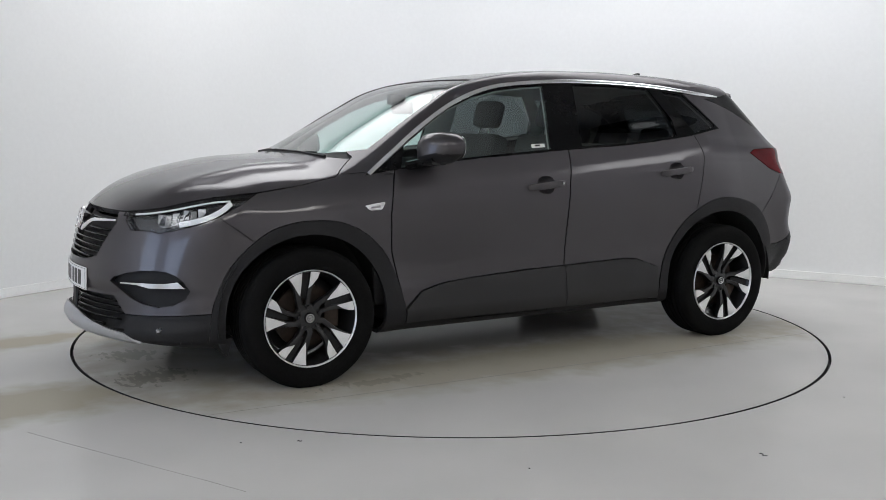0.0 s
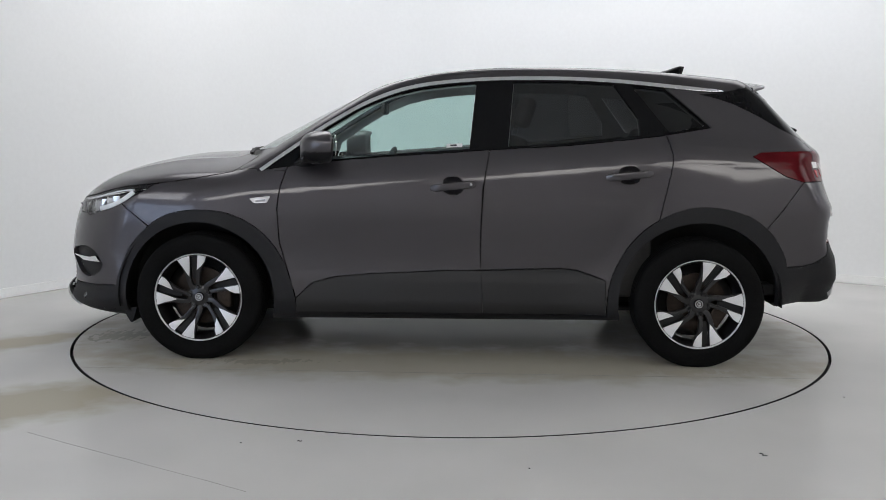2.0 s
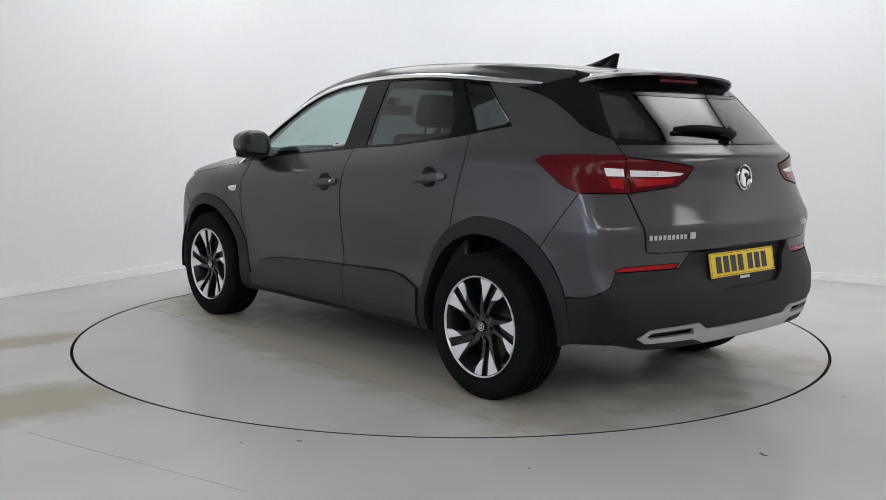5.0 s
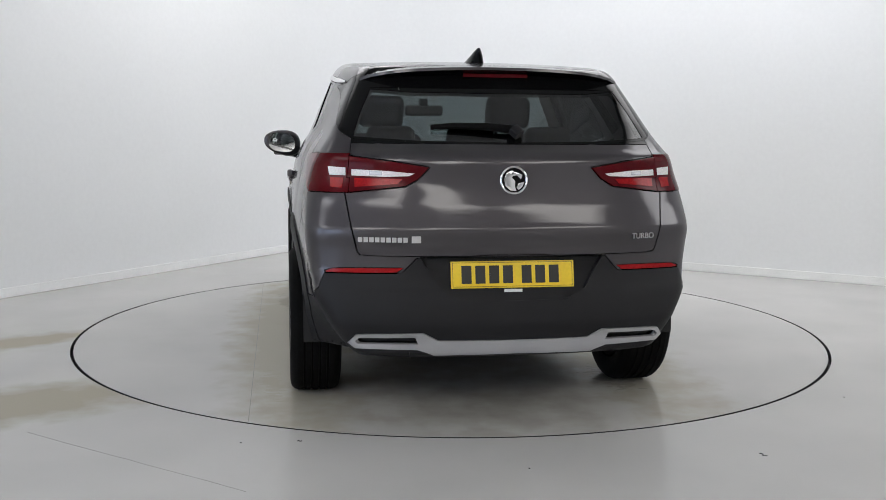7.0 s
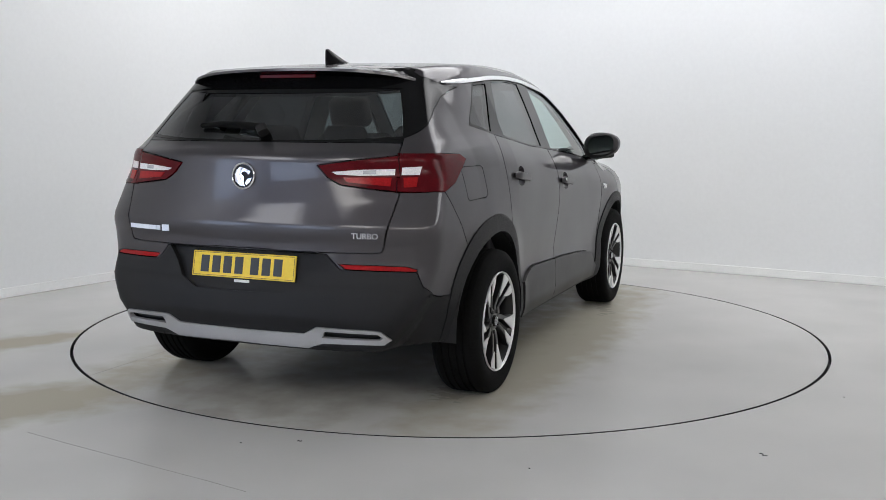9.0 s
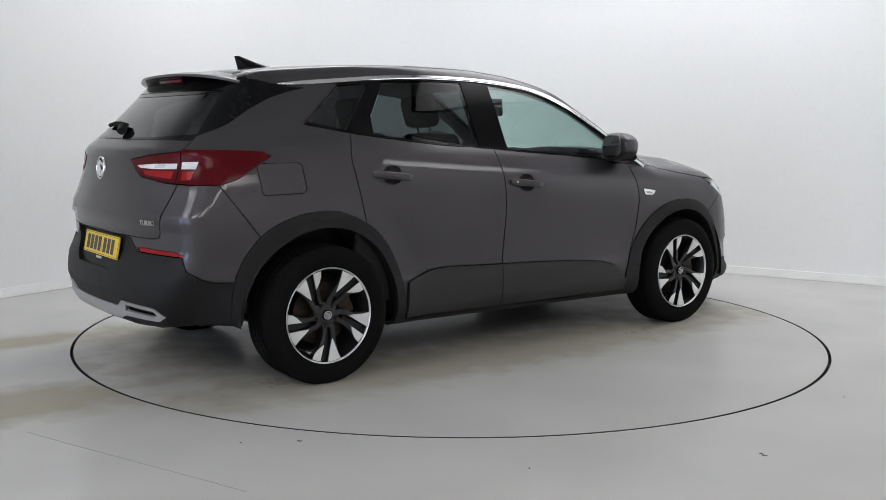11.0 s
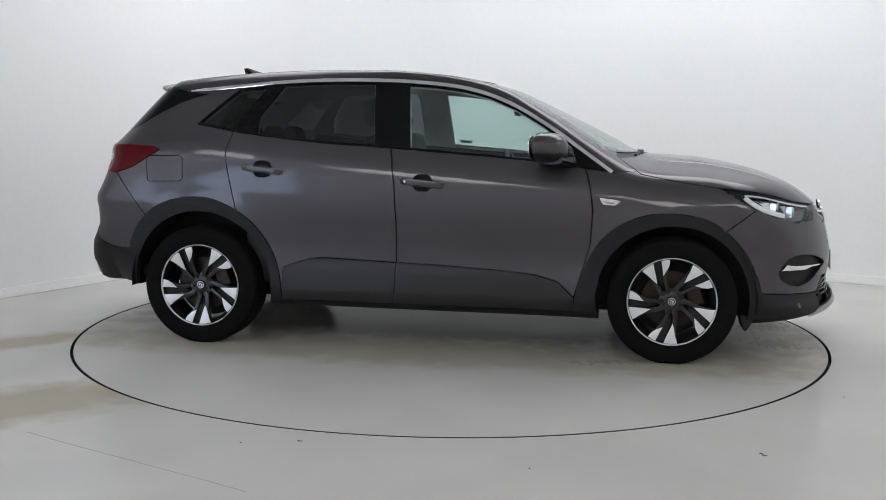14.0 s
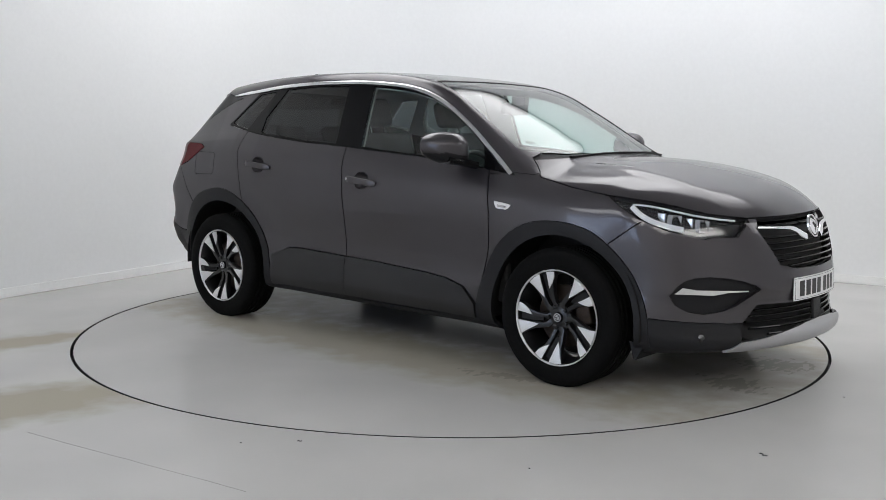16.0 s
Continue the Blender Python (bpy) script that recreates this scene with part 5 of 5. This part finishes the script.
    bmesh.ops.recalc_face_normals(bm, faces=bm.faces)
    part("roof_aerial", bm, GLOSS_BLACK, car, "black shark fin aerial")


def cushion(name, parent, lo, hi, m, mat=None, bevel=.05, label=""):
    bm = bmesh.new()
    box(bm, lo, hi, bevel, m)
    return part(name, bm, mat or FABRIC, parent, label)


def seat(car, x, y):
    s = new("front_seat")
    s.parent = car
    s.location = (x, y, 0)
    tagged(s, "dark fabric front seat with a headrest")
    cushion("seat_cushion", s, (-.25, -.25, .50), (.27, .25, .66), None)
    lean = Matrix.Translation((-.22, 0, .62)) @ pose(0, 0, 0, 0, -17, 0)
    cushion("backrest", s, (-.07, -.24, 0), (.07, .24, .62), lean)
    cushion("headrest", s, (-.05, -.13, .67), (.05, .13, .85), lean)
    for k in (-.06, .06):
        bm = bmesh.new()
        box(bm, (-.006, k - .006, .60), (.006, k + .006, .70), .002, lean)
        part("headrest_post", bm, CHROME, s)


def interior(car):
    seat(car, .02, .37)
    seat(car, .02, -.37)
    bench = new("rear_bench")
    bench.parent = car
    tagged(bench, "dark fabric rear bench with headrests")
    cushion("bench_cushion", bench, (-1.0, -.62, .52), (-.45, .62, .68), None)
    lean = Matrix.Translation((-.98, 0, .64)) @ pose(0, 0, 0, 0, -20, 0)
    cushion("bench_back", bench, (-.07, -.62, 0), (.07, .62, .54), lean)
    for y in (-.40, 0, .40):
        cushion("bench_headrest", bench, (-.04, y - .12, .53), (.04, y + .12, .66), lean)
    bm = bmesh.new()
    box(bm, (.55, -.70, .60), (1.0, .70, 1.02), .06)
    for p in bm.verts:
        if p.co.z > .9:
            p.co.z -= .10 * max(0, (.8 - p.co.x)) + .04 * abs(p.co.y)
            p.co.x += .04 * (1 - abs(p.co.y))
    part("dashboard", bm, DASH, car, "dark moulded dashboard")
    bm = bmesh.new()
    box(bm, (.55, -.52, .98), (.74, -.22, 1.06), .03)
    part("instrument_hood", bm, DASH, car)
    w = new("steering_wheel")
    w.parent = car
    w.matrix_basis = Matrix.Translation((.46, -.37, .95)) @ pose(0, 0, 0, 0, -24, 0)
    tagged(w, "dark steering wheel")
    bm = bmesh.new()
    lathe(bm, [(.185 + .016 * math.cos(a), .016 * math.sin(a)) for a in (2 * math.pi * i / 12 for i in range(12))], 40, "x", closed=True)
    part("wheel_rim", bm, DASH, w)
    for a in (0, 180, 270):
        bm = bmesh.new()
        box(bm, (-.012, .03, -.022), (.012, .18, .022), .006, pose(0, 0, 0, a, 0, 0))
        part("wheel_spoke", bm, SATIN, w)
    bm = bmesh.new()
    box(bm, (-.04, -.07, -.06), (.03, .07, .05), .02)
    part("airbag_cover", bm, DASH, w)
    bm = bmesh.new()
    box(bm, (.395, -.125, 1.335), (.425, .125, 1.405), .02)
    m = part("interior_mirror", bm, DASH, car, "black interior mirror")
    bm = bmesh.new()
    box(bm, (.40, -.025, 1.39), (.50, .025, 1.45), .01)
    part("mirror_stem", bm, DASH, m)
    for s in (1, -1):
        bm = bmesh.new()
        box(bm, (-1.1, s * .74 - .02, .35), (.95, s * .74 + .02, 1.06), .02)
        part("door_card", bm, DASH, car, "dark inner door lining")
    bm = bmesh.new()
    box(bm, (-1.85, -.70, .36), (.95, .70, .42), .01)
    part("cabin_floor", bm, DASH, car, "dark cabin carpet")
    bm = bmesh.new()
    box(bm, (-1.95, -.62, .95), (-1.15, .62, .98), .008)
    part("parcel_shelf", bm, DASH, car, "dark parcel shelf")
    # sticker in the nearside door glass
    strip_on("window_sticker", lambda u, w, o: on_side(u, w, 1, o), [(.010, 1.172), (-.075, 1.176), (-.075, 1.157), (.010, 1.153)], STICKER, car, -.004, .001, "small white window sticker")
    strip_on("sticker_bar", lambda u, w, o: on_side(u, w, 1, o), [(-.01, 1.168), (-.045, 1.170), (-.045, 1.162), (-.01, 1.160)], INK, car, -.0022, .0005)


# how far each wheel has rolled, in degrees: (front, side)
WHEEL_TURN = {(True, 1): 1, (False, 1): 32, (False, -1): -22, (True, -1): -15}


def build_car():
    car = empty("car", "dark grey metallic five-door car with black trim on the turntable", "car")
    made = panels(car)
    for x in (AXLE, -AXLE):
        for s in (1, -1):
            wheel(car, x, s * (.772 if x > 0 else .790), WHEEL_TURN[x > 0, s])
            wheel_liner(car, x, s)
    for s in (1, -1):
        door_mirror(car, s)
        for i, (x, z) in enumerate(HANDLES):
            door_handle(car, x, z, s, i == 0)
    front_details(car, made)
    rear_details(car, made)
    interior(car)
    for s in (1, -1):
        bm = bmesh.new()
        slab(bm, [(1.70, .27), (1.78, .26), (1.755, .21), (1.738, .182), (1.726, .184)], s * .60, s * .80, bevel=.004)
        part("air_deflector", bm, PLASTIC, car, "black rubber flap ahead of the front wheel")
    for x in (AXLE, -AXLE):
        bm = bmesh.new()
        sweep(bm, [(x, -.68, .33), (x, 0, .30), (x, .68, .33)], .09, .09)
        part("axle", bm, DARK, car, "dark axle beam")
    return car


CAR = build_car()


# ---- what moves: the table turns at an even rate and carries the car ----
def motions():
    rows_table, rows_car = [], []
    for t, a in TURN:
        spin = pose(0, 0, 0, 0, 0, a + 2.494)
        rows_table.append((t, spin))
        rows_car.append((t, pose(0, 0, 0, 0, 0, a) @ pose(-.0117, .1148, .001, 0, 0, 2.494)))
    walk(TABLE, rows_table)
    walk(CAR, rows_car)


motions()
